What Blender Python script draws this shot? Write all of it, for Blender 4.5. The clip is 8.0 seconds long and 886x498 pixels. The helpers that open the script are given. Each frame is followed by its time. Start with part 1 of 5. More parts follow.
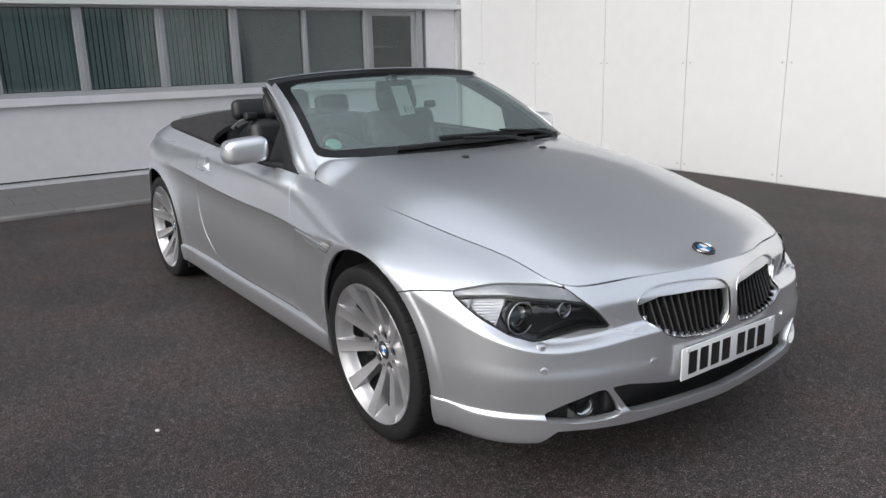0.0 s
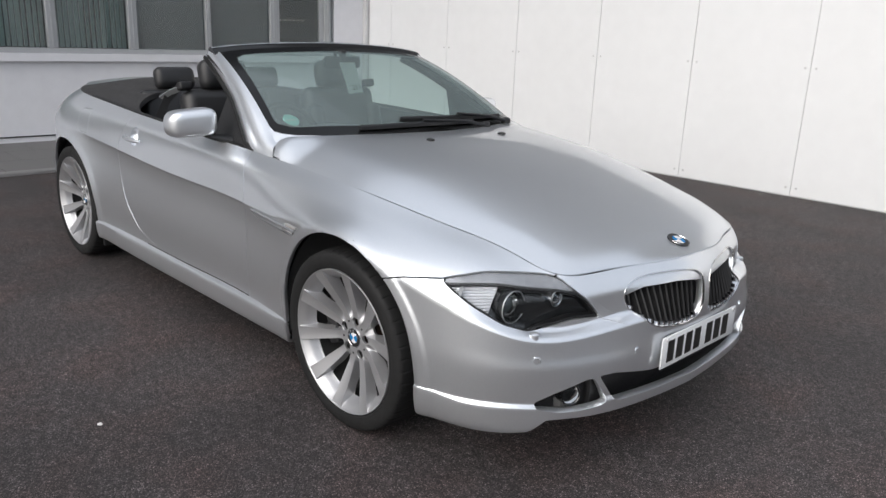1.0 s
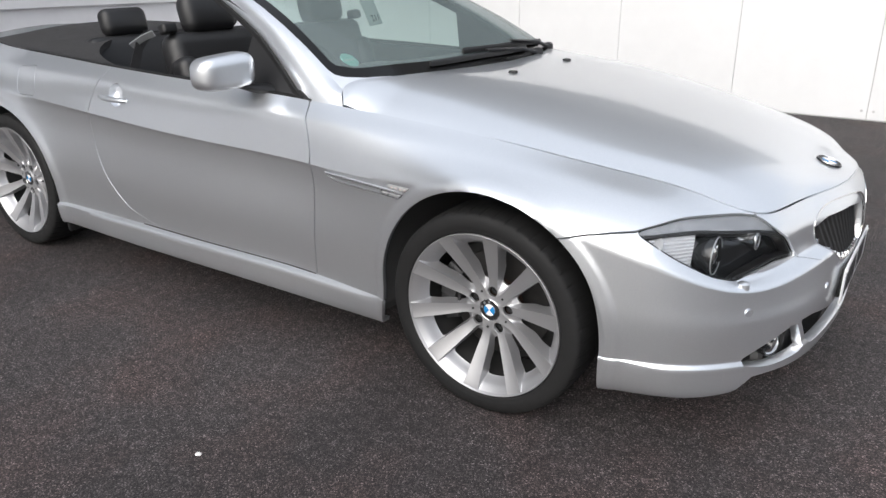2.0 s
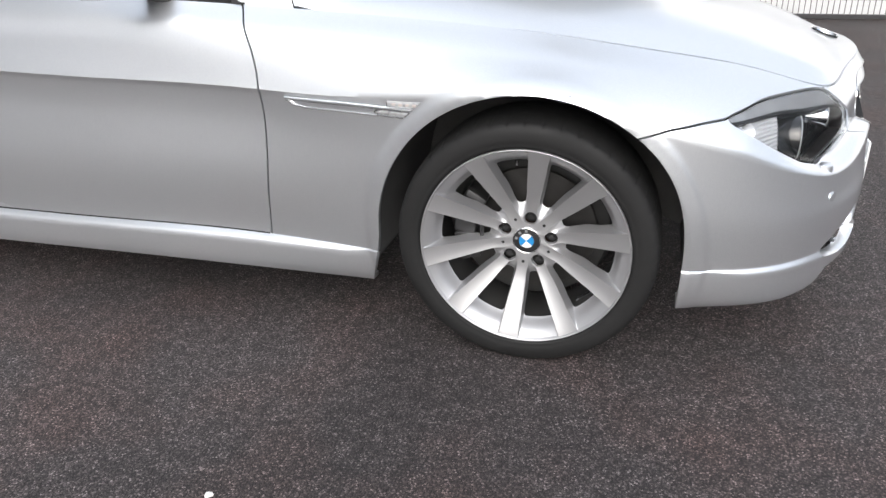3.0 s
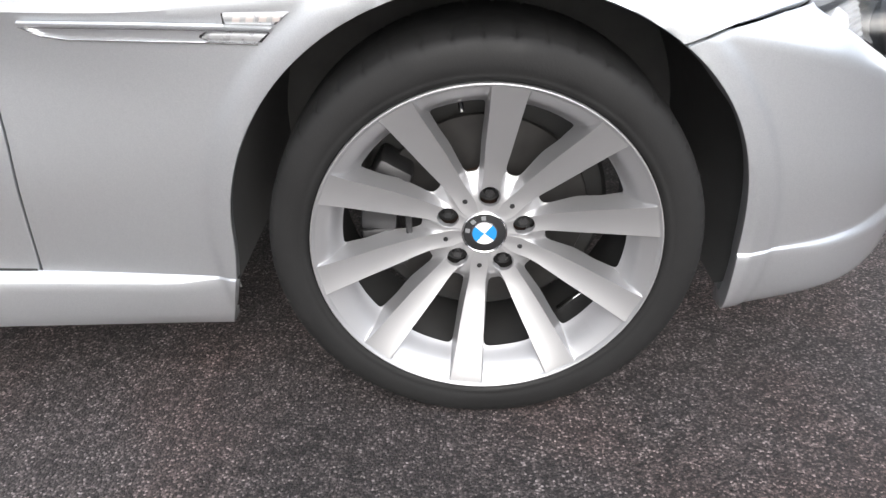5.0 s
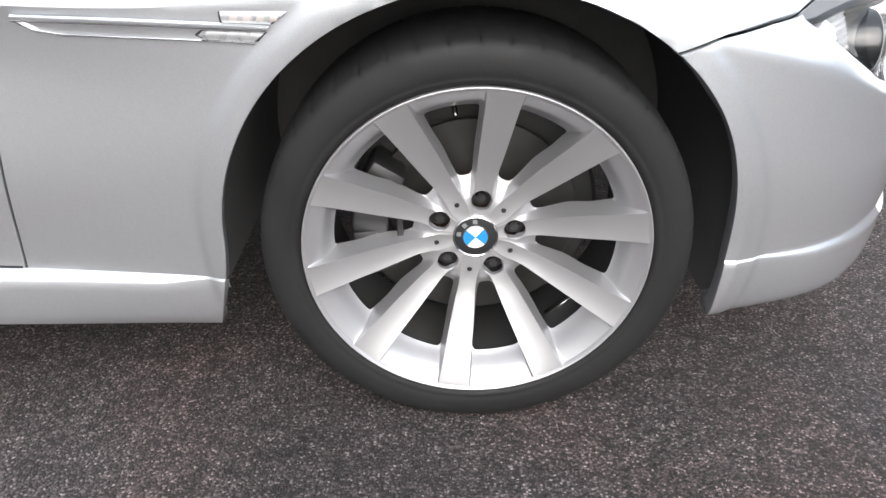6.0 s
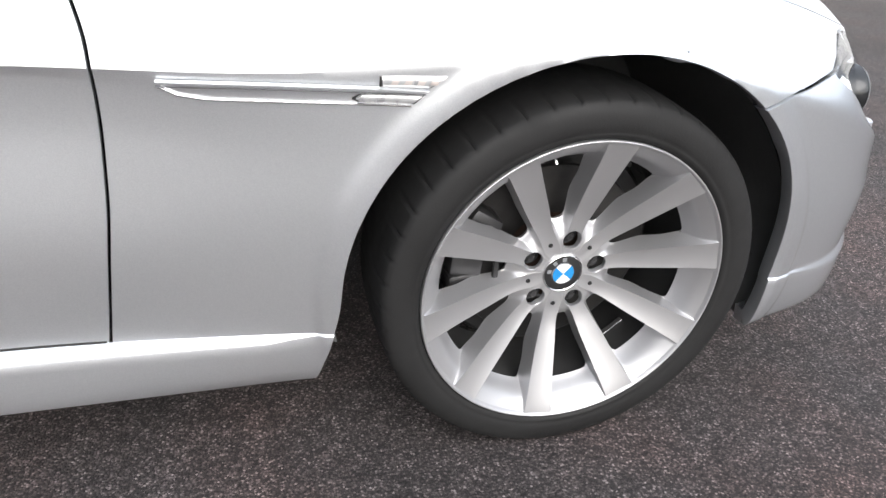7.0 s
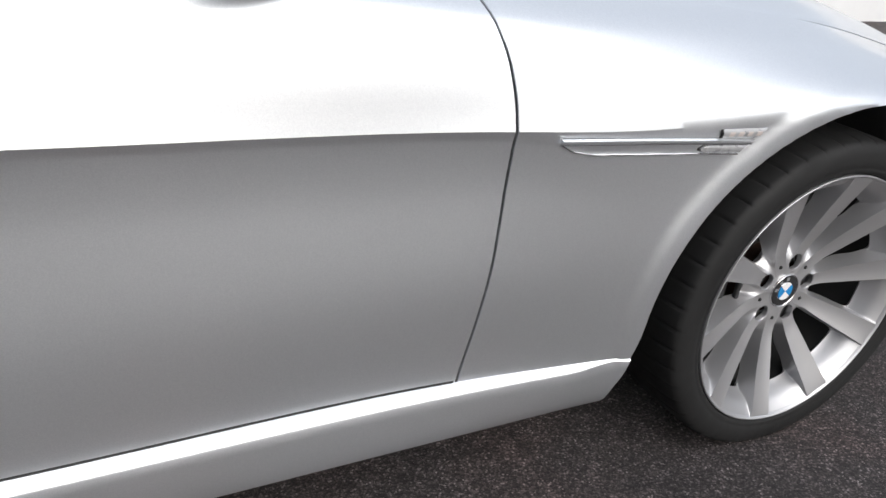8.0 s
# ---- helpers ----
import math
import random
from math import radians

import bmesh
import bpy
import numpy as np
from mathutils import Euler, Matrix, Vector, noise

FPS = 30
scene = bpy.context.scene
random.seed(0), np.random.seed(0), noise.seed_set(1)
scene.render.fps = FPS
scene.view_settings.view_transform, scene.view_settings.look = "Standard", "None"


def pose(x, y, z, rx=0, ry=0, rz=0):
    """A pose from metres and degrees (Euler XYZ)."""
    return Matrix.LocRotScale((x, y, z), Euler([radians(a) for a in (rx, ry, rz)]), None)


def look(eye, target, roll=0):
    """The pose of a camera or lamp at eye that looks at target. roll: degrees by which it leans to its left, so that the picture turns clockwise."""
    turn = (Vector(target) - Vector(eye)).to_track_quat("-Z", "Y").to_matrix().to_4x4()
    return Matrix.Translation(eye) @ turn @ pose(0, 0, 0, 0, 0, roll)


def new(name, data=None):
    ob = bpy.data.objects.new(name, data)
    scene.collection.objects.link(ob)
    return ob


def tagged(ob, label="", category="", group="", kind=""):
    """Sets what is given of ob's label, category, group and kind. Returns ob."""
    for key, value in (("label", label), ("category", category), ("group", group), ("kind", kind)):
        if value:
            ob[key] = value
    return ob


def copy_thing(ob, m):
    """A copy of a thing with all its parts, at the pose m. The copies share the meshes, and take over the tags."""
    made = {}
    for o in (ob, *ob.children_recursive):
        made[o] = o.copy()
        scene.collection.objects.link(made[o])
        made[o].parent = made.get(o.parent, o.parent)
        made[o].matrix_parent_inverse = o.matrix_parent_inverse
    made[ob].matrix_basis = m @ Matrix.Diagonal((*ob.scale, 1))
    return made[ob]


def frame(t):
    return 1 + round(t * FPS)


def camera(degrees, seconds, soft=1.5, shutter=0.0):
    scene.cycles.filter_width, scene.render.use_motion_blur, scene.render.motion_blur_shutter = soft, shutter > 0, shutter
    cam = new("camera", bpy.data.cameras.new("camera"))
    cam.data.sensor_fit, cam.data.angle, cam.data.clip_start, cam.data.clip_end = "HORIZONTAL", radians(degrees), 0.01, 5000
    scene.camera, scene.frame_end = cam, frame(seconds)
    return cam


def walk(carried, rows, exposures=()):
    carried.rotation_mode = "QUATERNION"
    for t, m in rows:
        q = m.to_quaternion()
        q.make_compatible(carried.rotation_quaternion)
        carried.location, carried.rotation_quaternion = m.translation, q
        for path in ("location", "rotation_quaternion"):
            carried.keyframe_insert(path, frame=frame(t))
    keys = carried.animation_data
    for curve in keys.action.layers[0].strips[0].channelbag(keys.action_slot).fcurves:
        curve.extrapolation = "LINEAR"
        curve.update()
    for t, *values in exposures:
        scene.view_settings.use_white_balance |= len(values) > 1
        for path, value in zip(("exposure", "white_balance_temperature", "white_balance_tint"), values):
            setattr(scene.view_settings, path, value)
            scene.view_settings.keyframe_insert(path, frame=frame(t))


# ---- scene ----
cam = camera(61.1, 8.0)
PATH = [
    (0, (2.309, -2.178, 1.423), (0.725, -1.066, 0.916), -1.45),
    (0.5, (2.276, -2.172, 1.405), (0.716, -1.045, 0.862), -1.22),
    (1, (2.034, -2.400, 1.413), (0.661, -1.054, 0.864), 2.32),
    (1.5, (1.642, -2.580, 1.375), (0.392, -1.130, 0.796), 0.64),
    (1.7, (1.431, -2.647, 1.359), (0.243, -1.179, 0.700), 0.54),
    (2.8, (0.380, -2.712, 1.230), (-0.246, -0.984, 0.441), -2.90),
    (3, (0.288, -2.614, 1.158), (-0.218, -0.877, 0.306), -1.62),
    (3.5, (0.034, -2.337, 1.055), (-0.095, -0.521, 0.226), -2.78),
    (4, (-0.020, -2.073, 0.923), (-0.151, -0.293, 0.020), -4.07),
    (4.5, (-0.032, -1.952, 0.901), (-0.077, -0.184, -0.033), -1.51),
    (4.7, (-0.029, -1.921, 0.907), (-0.089, -0.165, -0.050), -2.55),
    (5.8, (-0.043, -1.902, 0.916), (-0.077, -0.175, -0.091), -0.86),
    (6, (-0.051, -1.917, 0.907), (-0.054, -0.166, -0.059), -0.63),
    (6.5, (-0.241, -1.893, 0.932), (-0.015, -0.168, -0.055), 1.01),
    (7, (-0.538, -1.884, 0.972), (-0.023, -0.188, 0.046), 3.45),
    (7.5, (-0.911, -1.823, 0.977), (-0.192, -0.166, 0.119), 3.87),
    (8, (-1.254, -1.750, 0.985), (-0.416, -0.126, 0.175), 4.26),
]
walk(cam, [(t, look(eye, target, roll)) for t, eye, target, roll in PATH],
     [(0, .25), (1.5, .36), (2.8, .76), (3.0, .80), (4.0, 1.10), (4.5, 1.16), (6.0, 1.20), (7.0, 1.10), (8.0, .34)])

# ---- light ----
world = bpy.data.worlds.new("sky")
scene.world = world
world.use_nodes = True
wn = world.node_tree
bg = wn.nodes["Background"]
sky = wn.nodes.new("ShaderNodeTexSky")
sky.sky_type, sky.sun_disc = "NISHITA", False
sky.sun_elevation, sky.sun_rotation = radians(36), radians(173.7)
sky.air_density, sky.dust_density, sky.ozone_density = 1.0, 4.0, 1.0
desat = wn.nodes.new("ShaderNodeHueSaturation")
desat.inputs["Saturation"].default_value = 0.55
wn.links.new(sky.outputs[0], desat.inputs["Color"])
veil = wn.nodes.new("ShaderNodeMix")  # a cloud layer, brighter overhead
veil.data_type = "RGBA"
veil.inputs[0].default_value = 0.5
dome, split, rise, tone = (wn.nodes.new("ShaderNode" + k) for k in ("TexCoord", "SeparateXYZ", "MapRange", "Mix"))
rise.inputs["To Min"].default_value, rise.inputs["To Max"].default_value = 0.85, 1.35
tone.data_type, tone.blend_type = "RGBA", "MULTIPLY"
tone.inputs[0].default_value = 1
tone.inputs["A"].default_value = (4.4, 4.7, 5.2, 1)
wn.links.new(dome.outputs["Generated"], split.inputs[0])
wn.links.new(split.outputs["Z"], rise.inputs["Value"])
wn.links.new(rise.outputs[0], tone.inputs["B"])
wn.links.new(tone.outputs["Result"], veil.inputs["B"])
wn.links.new(desat.outputs[0], veil.inputs["A"])
wn.links.new(veil.outputs["Result"], bg.inputs[0])
bg.inputs[1].default_value = 0.15

sun_data = bpy.data.lights.new("sun", "SUN")
sun_data.energy, sun_data.angle, sun_data.color = 1.42, radians(64), (1.0, 0.985, 0.965)
sun = new("sun", sun_data)
sun.matrix_world = look((1.0, -9.0, 6.6), (0, 0, 0))


# ---- materials ----
def material(name):
    m = bpy.data.materials.new(name)
    m.use_nodes = True
    return m, m.node_tree.nodes, m.node_tree.links, m.node_tree.nodes["Principled BSDF"]


def plain(name, color, rough=0.5, metal=0.0, coat=0.0, grain=0.08, scale=30.0, bump=0.0, bump_scale=200.0, spec=0.5):
    """A surface with slight variation of colour and roughness at two scales, and fine relief."""
    m, n, l, b = material(name)
    co = n.new("ShaderNodeTexCoord")
    big, fine = n.new("ShaderNodeTexNoise"), n.new("ShaderNodeTexNoise")
    big.inputs["Scale"].default_value, fine.inputs["Scale"].default_value = scale * 0.12, scale
    big.inputs["Detail"].default_value, fine.inputs["Detail"].default_value = 3, 4
    add = n.new("ShaderNodeMath")
    add.operation = "ADD"
    for t, k in ((big, 0), (fine, 1)):
        l.new(co.outputs["Object"], t.inputs["Vector"])
        l.new(t.outputs["Fac"], add.inputs[k])
    ramp = n.new("ShaderNodeMapRange")
    ramp.inputs["From Min"].default_value, ramp.inputs["From Max"].default_value = 0.6, 1.4
    ramp.inputs["To Min"].default_value, ramp.inputs["To Max"].default_value = 1 - grain, 1 + grain
    l.new(add.outputs[0], ramp.inputs["Value"])
    mul = n.new("ShaderNodeMix")
    mul.data_type, mul.blend_type = "RGBA", "MULTIPLY"
    mul.inputs[0].default_value = 1
    mul.inputs["A"].default_value = (*color, 1)
    l.new(ramp.outputs[0], mul.inputs["B"])
    l.new(mul.outputs["Result"], b.inputs["Base Color"])
    rr = n.new("ShaderNodeMath")
    rr.operation = "MULTIPLY"
    rr.inputs[1].default_value = rough
    l.new(ramp.outputs[0], rr.inputs[0])
    l.new(rr.outputs[0], b.inputs["Roughness"])
    b.inputs["Metallic"].default_value = metal
    b.inputs["Coat Weight"].default_value = coat
    b.inputs["Coat Roughness"].default_value = 0.04
    b.inputs["Specular IOR Level"].default_value = spec
    if bump:
        tex, bp = n.new("ShaderNodeTexNoise"), n.new("ShaderNodeBump")
        tex.inputs["Scale"].default_value, tex.inputs["Detail"].default_value = bump_scale, 5
        bp.inputs["Strength"].default_value, bp.inputs["Distance"].default_value = bump, 0.002
        l.new(co.outputs["Object"], tex.inputs["Vector"])
        l.new(tex.outputs["Fac"], bp.inputs["Height"])
        l.new(bp.outputs[0], b.inputs["Normal"])
    return m


def clear(name, tint, rough=0.0, ior=1.45, sky_haze=0.0):
    """A thin pane: the light goes straight through, and the gloss follows Fresnel."""
    m, n, l, b = material(name)
    n.remove(b)
    out = n["Material Output"]
    tr, gl, mix, fr = (n.new("ShaderNode" + k) for k in ("BsdfTransparent", "BsdfGlossy", "MixShader", "Fresnel"))
    tr.inputs[0].default_value = (*tint, 1)
    gl.inputs["Roughness"].default_value = rough
    fr.inputs["IOR"].default_value = ior
    l.new(fr.outputs[0], mix.inputs[0])
    l.new(tr.outputs[0], mix.inputs[1])
    l.new(gl.outputs[0], mix.inputs[2])
    if sky_haze:  # sky reflection painted as a diffuse teal haze, with a little dust
        film, both = n.new("ShaderNodeBsdfDiffuse"), n.new("ShaderNodeMixShader")
        film.inputs[0].default_value = (0.27, 0.335, 0.335, 1)
        both.inputs[0].default_value = sky_haze
        l.new(mix.outputs[0], both.inputs[1])
        l.new(film.outputs[0], both.inputs[2])
        l.new(both.outputs[0], out.inputs["Surface"])
    else:
        l.new(mix.outputs[0], out.inputs["Surface"])
    return m


def paint_material():
    m, n, l, b = material("silver_paint")
    co = n.new("ShaderNodeTexCoord")
    fl = n.new("ShaderNodeTexVoronoi")
    fl.inputs["Scale"].default_value = 900
    l.new(co.outputs["Object"], fl.inputs["Vector"])
    mix = n.new("ShaderNodeMix")
    mix.data_type = "RGBA"
    mix.inputs["A"].default_value, mix.inputs["B"].default_value = (0.72, 0.745, 0.78, 1), (0.82, 0.845, 0.875, 1)
    l.new(fl.outputs["Color"], mix.inputs[0])
    l.new(mix.outputs["Result"], b.inputs["Base Color"])
    dirt = n.new("ShaderNodeTexNoise")
    dirt.inputs["Scale"].default_value, dirt.inputs["Detail"].default_value = 3, 6
    l.new(co.outputs["Object"], dirt.inputs["Vector"])
    rr = n.new("ShaderNodeMapRange")
    rr.inputs["To Min"].default_value, rr.inputs["To Max"].default_value = 0.29, 0.36
    l.new(dirt.outputs["Fac"], rr.inputs["Value"])
    l.new(rr.outputs[0], b.inputs["Roughness"])
    b.inputs["Metallic"].default_value = 0.86
    b.inputs["Coat Weight"].default_value = 0.8
    b.inputs["Coat Roughness"].default_value = 0.03
    return m


def asphalt_material():
    m, n, l, b = material("asphalt")
    co = n.new("ShaderNodeTexCoord")
    vor, big, mid = n.new("ShaderNodeTexVoronoi"), n.new("ShaderNodeTexNoise"), n.new("ShaderNodeTexNoise")
    vor.inputs["Scale"].default_value = 250
    big.inputs["Scale"].default_value, big.inputs["Detail"].default_value = 1.1, 6
    mid.inputs["Scale"].default_value, mid.inputs["Detail"].default_value = 25, 5
    for t in (vor, big, mid):
        l.new(co.outputs["Object"], t.inputs["Vector"])
    sep = n.new("ShaderNodeSeparateColor")
    l.new(vor.outputs["Color"], sep.inputs[0])
    stone = n.new("ShaderNodeValToRGB")
    e = stone.color_ramp.elements
    e[0].position, e[0].color = 0.0, (0.016, 0.0133, 0.0136, 1)
    e[1].position, e[1].color = 1.0, (0.25, 0.221, 0.219, 1)
    for p, c in ((0.35, (0.024, 0.0198, 0.0202)), (0.62, (0.058, 0.0482, 0.0485)), (0.90, (0.105, 0.088, 0.088))):
        s = e.new(p)
        s.color = (*c, 1)
    l.new(sep.outputs[0], stone.inputs[0])
    patch = n.new("ShaderNodeMapRange")
    patch.inputs["From Min"].default_value, patch.inputs["From Max"].default_value = 0.3, 0.7
    patch.inputs["To Min"].default_value, patch.inputs["To Max"].default_value = 0.66, 1.24
    l.new(big.outputs["Fac"], patch.inputs["Value"])
    p2 = n.new("ShaderNodeMapRange")
    p2.inputs["From Min"].default_value, p2.inputs["From Max"].default_value = 0.3, 0.7
    p2.inputs["To Min"].default_value, p2.inputs["To Max"].default_value = 0.64, 1.44
    l.new(mid.outputs["Fac"], p2.inputs["Value"])
    pits = n.new("ShaderNodeMapRange")  # dark gaps between the stones
    pits.inputs["From Min"].default_value, pits.inputs["From Max"].default_value = 0.30, 0.65
    pits.inputs["To Min"].default_value, pits.inputs["To Max"].default_value = 1.15, 0.6
    l.new(vor.outputs["Distance"], pits.inputs["Value"])
    p3 = n.new("ShaderNodeMath")
    p3.operation = "MULTIPLY"
    l.new(patch.outputs[0], p3.inputs[0])
    l.new(pits.outputs[0], p3.inputs[1])
    pm = n.new("ShaderNodeMath")
    pm.operation = "MULTIPLY"
    l.new(p3.outputs[0], pm.inputs[0])
    l.new(p2.outputs[0], pm.inputs[1])
    mul = n.new("ShaderNodeMix")
    mul.data_type, mul.blend_type = "RGBA", "MULTIPLY"
    mul.inputs[0].default_value = 1
    l.new(stone.outputs[0], mul.inputs["A"])
    l.new(pm.outputs[0], mul.inputs["B"])
    rust = n.new("ShaderNodeTexNoise")
    rust.inputs["Scale"].default_value, rust.inputs["Detail"].default_value = 2.3, 5
    l.new(co.outputs["Object"], rust.inputs["Vector"])
    amount = n.new("ShaderNodeMapRange")
    amount.inputs["From Min"].default_value, amount.inputs["From Max"].default_value = 0.45, 0.70
    l.new(rust.outputs["Fac"], amount.inputs["Value"])
    brown = n.new("ShaderNodeMix")
    brown.data_type, brown.blend_type = "RGBA", "MULTIPLY"
    brown.inputs["B"].default_value = (1.10, 0.90, 0.84, 1)
    l.new(amount.outputs[0], brown.inputs[0])
    l.new(mul.outputs["Result"], brown.inputs["A"])
    l.new(brown.outputs["Result"], b.inputs["Base Color"])
    b.inputs["Roughness"].default_value = 0.75
    bp = n.new("ShaderNodeBump")
    bp.inputs["Strength"].default_value, bp.inputs["Distance"].default_value = 0.7, 0.004
    inv = n.new("ShaderNodeMath")
    inv.operation = "SUBTRACT"
    inv.inputs[0].default_value = 1
    l.new(vor.outputs["Distance"], inv.inputs[1])
    l.new(inv.outputs[0], bp.inputs["Height"])
    l.new(bp.outputs[0], b.inputs["Normal"])
    return m


PAINT = paint_material()
ASPHALT = asphalt_material()
BLACK_PLASTIC = plain("black_plastic", (0.012, 0.012, 0.013), 0.5, grain=0.15, scale=60, bump=0.15, bump_scale=500)
LINER = plain("arch_liner", (0.10, 0.10, 0.10), 0.75, grain=0.3, scale=20, bump=0.3, bump_scale=80)
RUBBER = plain("tyre_rubber", (0.0125, 0.0125, 0.0128), 0.7, grain=0.25, scale=25, bump=0.15, bump_scale=300, spec=0.3)
GLASS_BLACK = plain("black_glass_border", (0.004, 0.004, 0.004), 0.2, grain=0.1, spec=0.35)
SEAL = plain("rubber_seal", (0.006, 0.006, 0.006), 0.6, grain=0.1)
WHEEL_SILVER = plain("wheel_silver", (0.46, 0.46, 0.472), 0.42, metal=0.74, coat=0.15, grain=0.05, scale=12)
CHROME = plain("chrome", (0.75, 0.75, 0.76), 0.08, metal=1.0, grain=0.03)
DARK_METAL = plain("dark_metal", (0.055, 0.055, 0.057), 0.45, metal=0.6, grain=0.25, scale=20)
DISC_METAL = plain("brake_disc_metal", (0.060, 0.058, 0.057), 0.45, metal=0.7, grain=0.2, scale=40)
RUST = plain("rusty_iron", (0.07, 0.04, 0.03), 0.8, metal=0.3, grain=0.35, scale=30)
LEATHER = plain("black_leather", (0.016, 0.016, 0.017), 0.42, grain=0.15, scale=40, bump=0.25, bump_scale=350)
FABRIC = plain("dark_fabric", (0.030, 0.029, 0.030), 0.9, grain=0.2, scale=60, bump=0.4, bump_scale=900)
WHITE_BOARD = plain("white_board", (0.76, 0.765, 0.77), 0.5, grain=0.03, scale=6, bump=0.05, bump_scale=20)
JOINT_GREY = plain("joint_grey", (0.55, 0.55, 0.55), 0.7, grain=0.1)
CLADDING = plain("pale_cladding", (0.69, 0.69, 0.715), 0.55, grain=0.05, scale=8)
ADDED_WALL_GREY = plain("added_wall_grey", (0.10, 0.108, 0.12), 0.6, grain=0.08, scale=4)
FRAME_GREY = plain("window_frame_grey", (0.36, 0.37, 0.38), 0.45, grain=0.06)
BLIND = plain("teal_blind", (0.46, 0.56, 0.54), 0.75, grain=0.1, scale=15)
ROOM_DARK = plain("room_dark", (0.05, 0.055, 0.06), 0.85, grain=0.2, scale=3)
PAVING = plain("paving_grey", (0.13, 0.127, 0.125), 0.8, grain=0.18, scale=25, bump=0.3, bump_scale=120)
KERB = plain("kerb_stone", (0.19, 0.187, 0.185), 0.8, grain=0.15, scale=25, bump=0.3, bump_scale=150)
FENCE_BLACK = plain("fence_black", (0.03, 0.03, 0.032), 0.5, grain=0.15)
PLATE_WHITE = plain("plate_white", (0.74, 0.75, 0.76), 0.35, grain=0.03)
BLACK_INK = plain("black_ink", (0.012, 0.012, 0.012), 0.4, grain=0.05)
BLUE_ENAMEL = plain("blue_enamel", (0.02, 0.22, 0.52), 0.2, coat=0.8, grain=0.04)
WHITE_ENAMEL = plain("white_enamel", (0.8, 0.8, 0.8), 0.2, coat=0.8, grain=0.02)
STICKER = plain("sticker_turquoise", (0.42, 0.86, 0.79), 0.5, grain=0.04)
PAPER = plain("paper_white", (0.86, 0.92, 0.91), 0.6, grain=0.03)
REFLECTOR = plain("lamp_reflector", (0.72, 0.73, 0.75), 0.16, metal=1.0, grain=0.03)
INDICATOR = plain("indicator_grey", (0.34, 0.345, 0.355), 0.22, metal=0.5, coat=0.6, grain=0.22, scale=55)
CORNER = plain("corner_reflector", (0.80, 0.81, 0.83), 0.25, metal=0.6, grain=0.05)
GILL_LENS = plain("gill_lens", (0.36, 0.365, 0.375), 0.28, metal=0.25, coat=1.0, grain=0.2, scale=90)
LAMP_GREY_DULL = plain("dark_dull_metal", (0.05, 0.05, 0.05), 0.6, metal=0.4, grain=0.2, scale=15)
AMBER = plain("amber_bulb", (0.50, 0.45, 0.43), 0.3, coat=0.5)
LAMP_DARK = plain("lamp_dark", (0.010, 0.011, 0.012), 0.22, coat=0.6, grain=0.1)
LAMP_GREY = plain("lamp_grey", (0.30, 0.31, 0.32), 0.3, metal=0.4, grain=0.08)
STONE = plain("pale_stone", (0.8, 0.79, 0.77), 0.7, grain=0.1)
WINDSCREEN = clear("windscreen_glass", (0.50, 0.64, 0.61), 0.0, 1.6, sky_haze=0.34)
LENS = clear("lamp_lens", (0.95, 0.96, 0.97), 0.02, 1.30)
WINDOW_GLASS = clear("window_glass", (0.84, 0.88, 0.88), 0.0, 1.52)
LENS_GLASS = clear("projector_glass", (0.75, 0.8, 0.82), 0.0, 1.6)


# ---- building helpers ----
def mesh(name, verts, faces, mat, parent=None, label="", smooth=True, angle=40):
    me = bpy.data.meshes.new(name)
    me.from_pydata([tuple(v) for v in verts], [], [tuple(f) for f in faces])
    me.materials.append(mat)
    if smooth:
        me.shade_smooth()
        me.set_sharp_from_angle(angle=radians(angle))
    me.update()
    ob = new(name, me)
    ob.parent = parent
    if label:
        tagged(ob, label)
    return ob


def part(name, bm, mat, parent=None, label="", smooth=True, angle=40):
    me = bpy.data.meshes.new(name)
    bmesh.ops.recalc_face_normals(bm, faces=bm.faces)
    bm.to_mesh(me)
    bm.free()
    me.materials.append(mat)
    if smooth:
        me.shade_smooth()
        me.set_sharp_from_angle(angle=radians(angle))
    ob = new(name, me)
    ob.parent = parent
    if label:
        tagged(ob, label)
    return ob


def empty(name, label, category, group="", kind="", at=None):
    ob = new(name)
    if at is not None:
        ob.matrix_basis = at
    return tagged(ob, label, category, group, kind)


def box(x0, x1, y0, y1, z0, z1, r=0.0, bm=None, m=None, seg=2):
    """A box with rounded edges, added to bm."""
    b2 = bmesh.new()
    bmesh.ops.create_cube(b2, size=1.0)
    for v in b2.verts:
        v.co = Vector(((x0 + x1) / 2 + v.co.x * (x1 - x0), (y0 + y1) / 2 + v.co.y * (y1 - y0), (z0 + z1) / 2 + v.co.z * (z1 - z0)))
    if r > 0:
        bmesh.ops.bevel(b2, geom=b2.edges[:], offset=r, segments=seg, profile=0.5, affect="EDGES")
    if m is not None:
        bmesh.ops.transform(b2, matrix=m, verts=b2.verts)
    if bm is None:
        return b2
    me = bpy.data.meshes.new("tmp")
    b2.to_mesh(me)
    b2.free()
    bm.from_mesh(me)
    bpy.data.meshes.remove(me)
    return bm


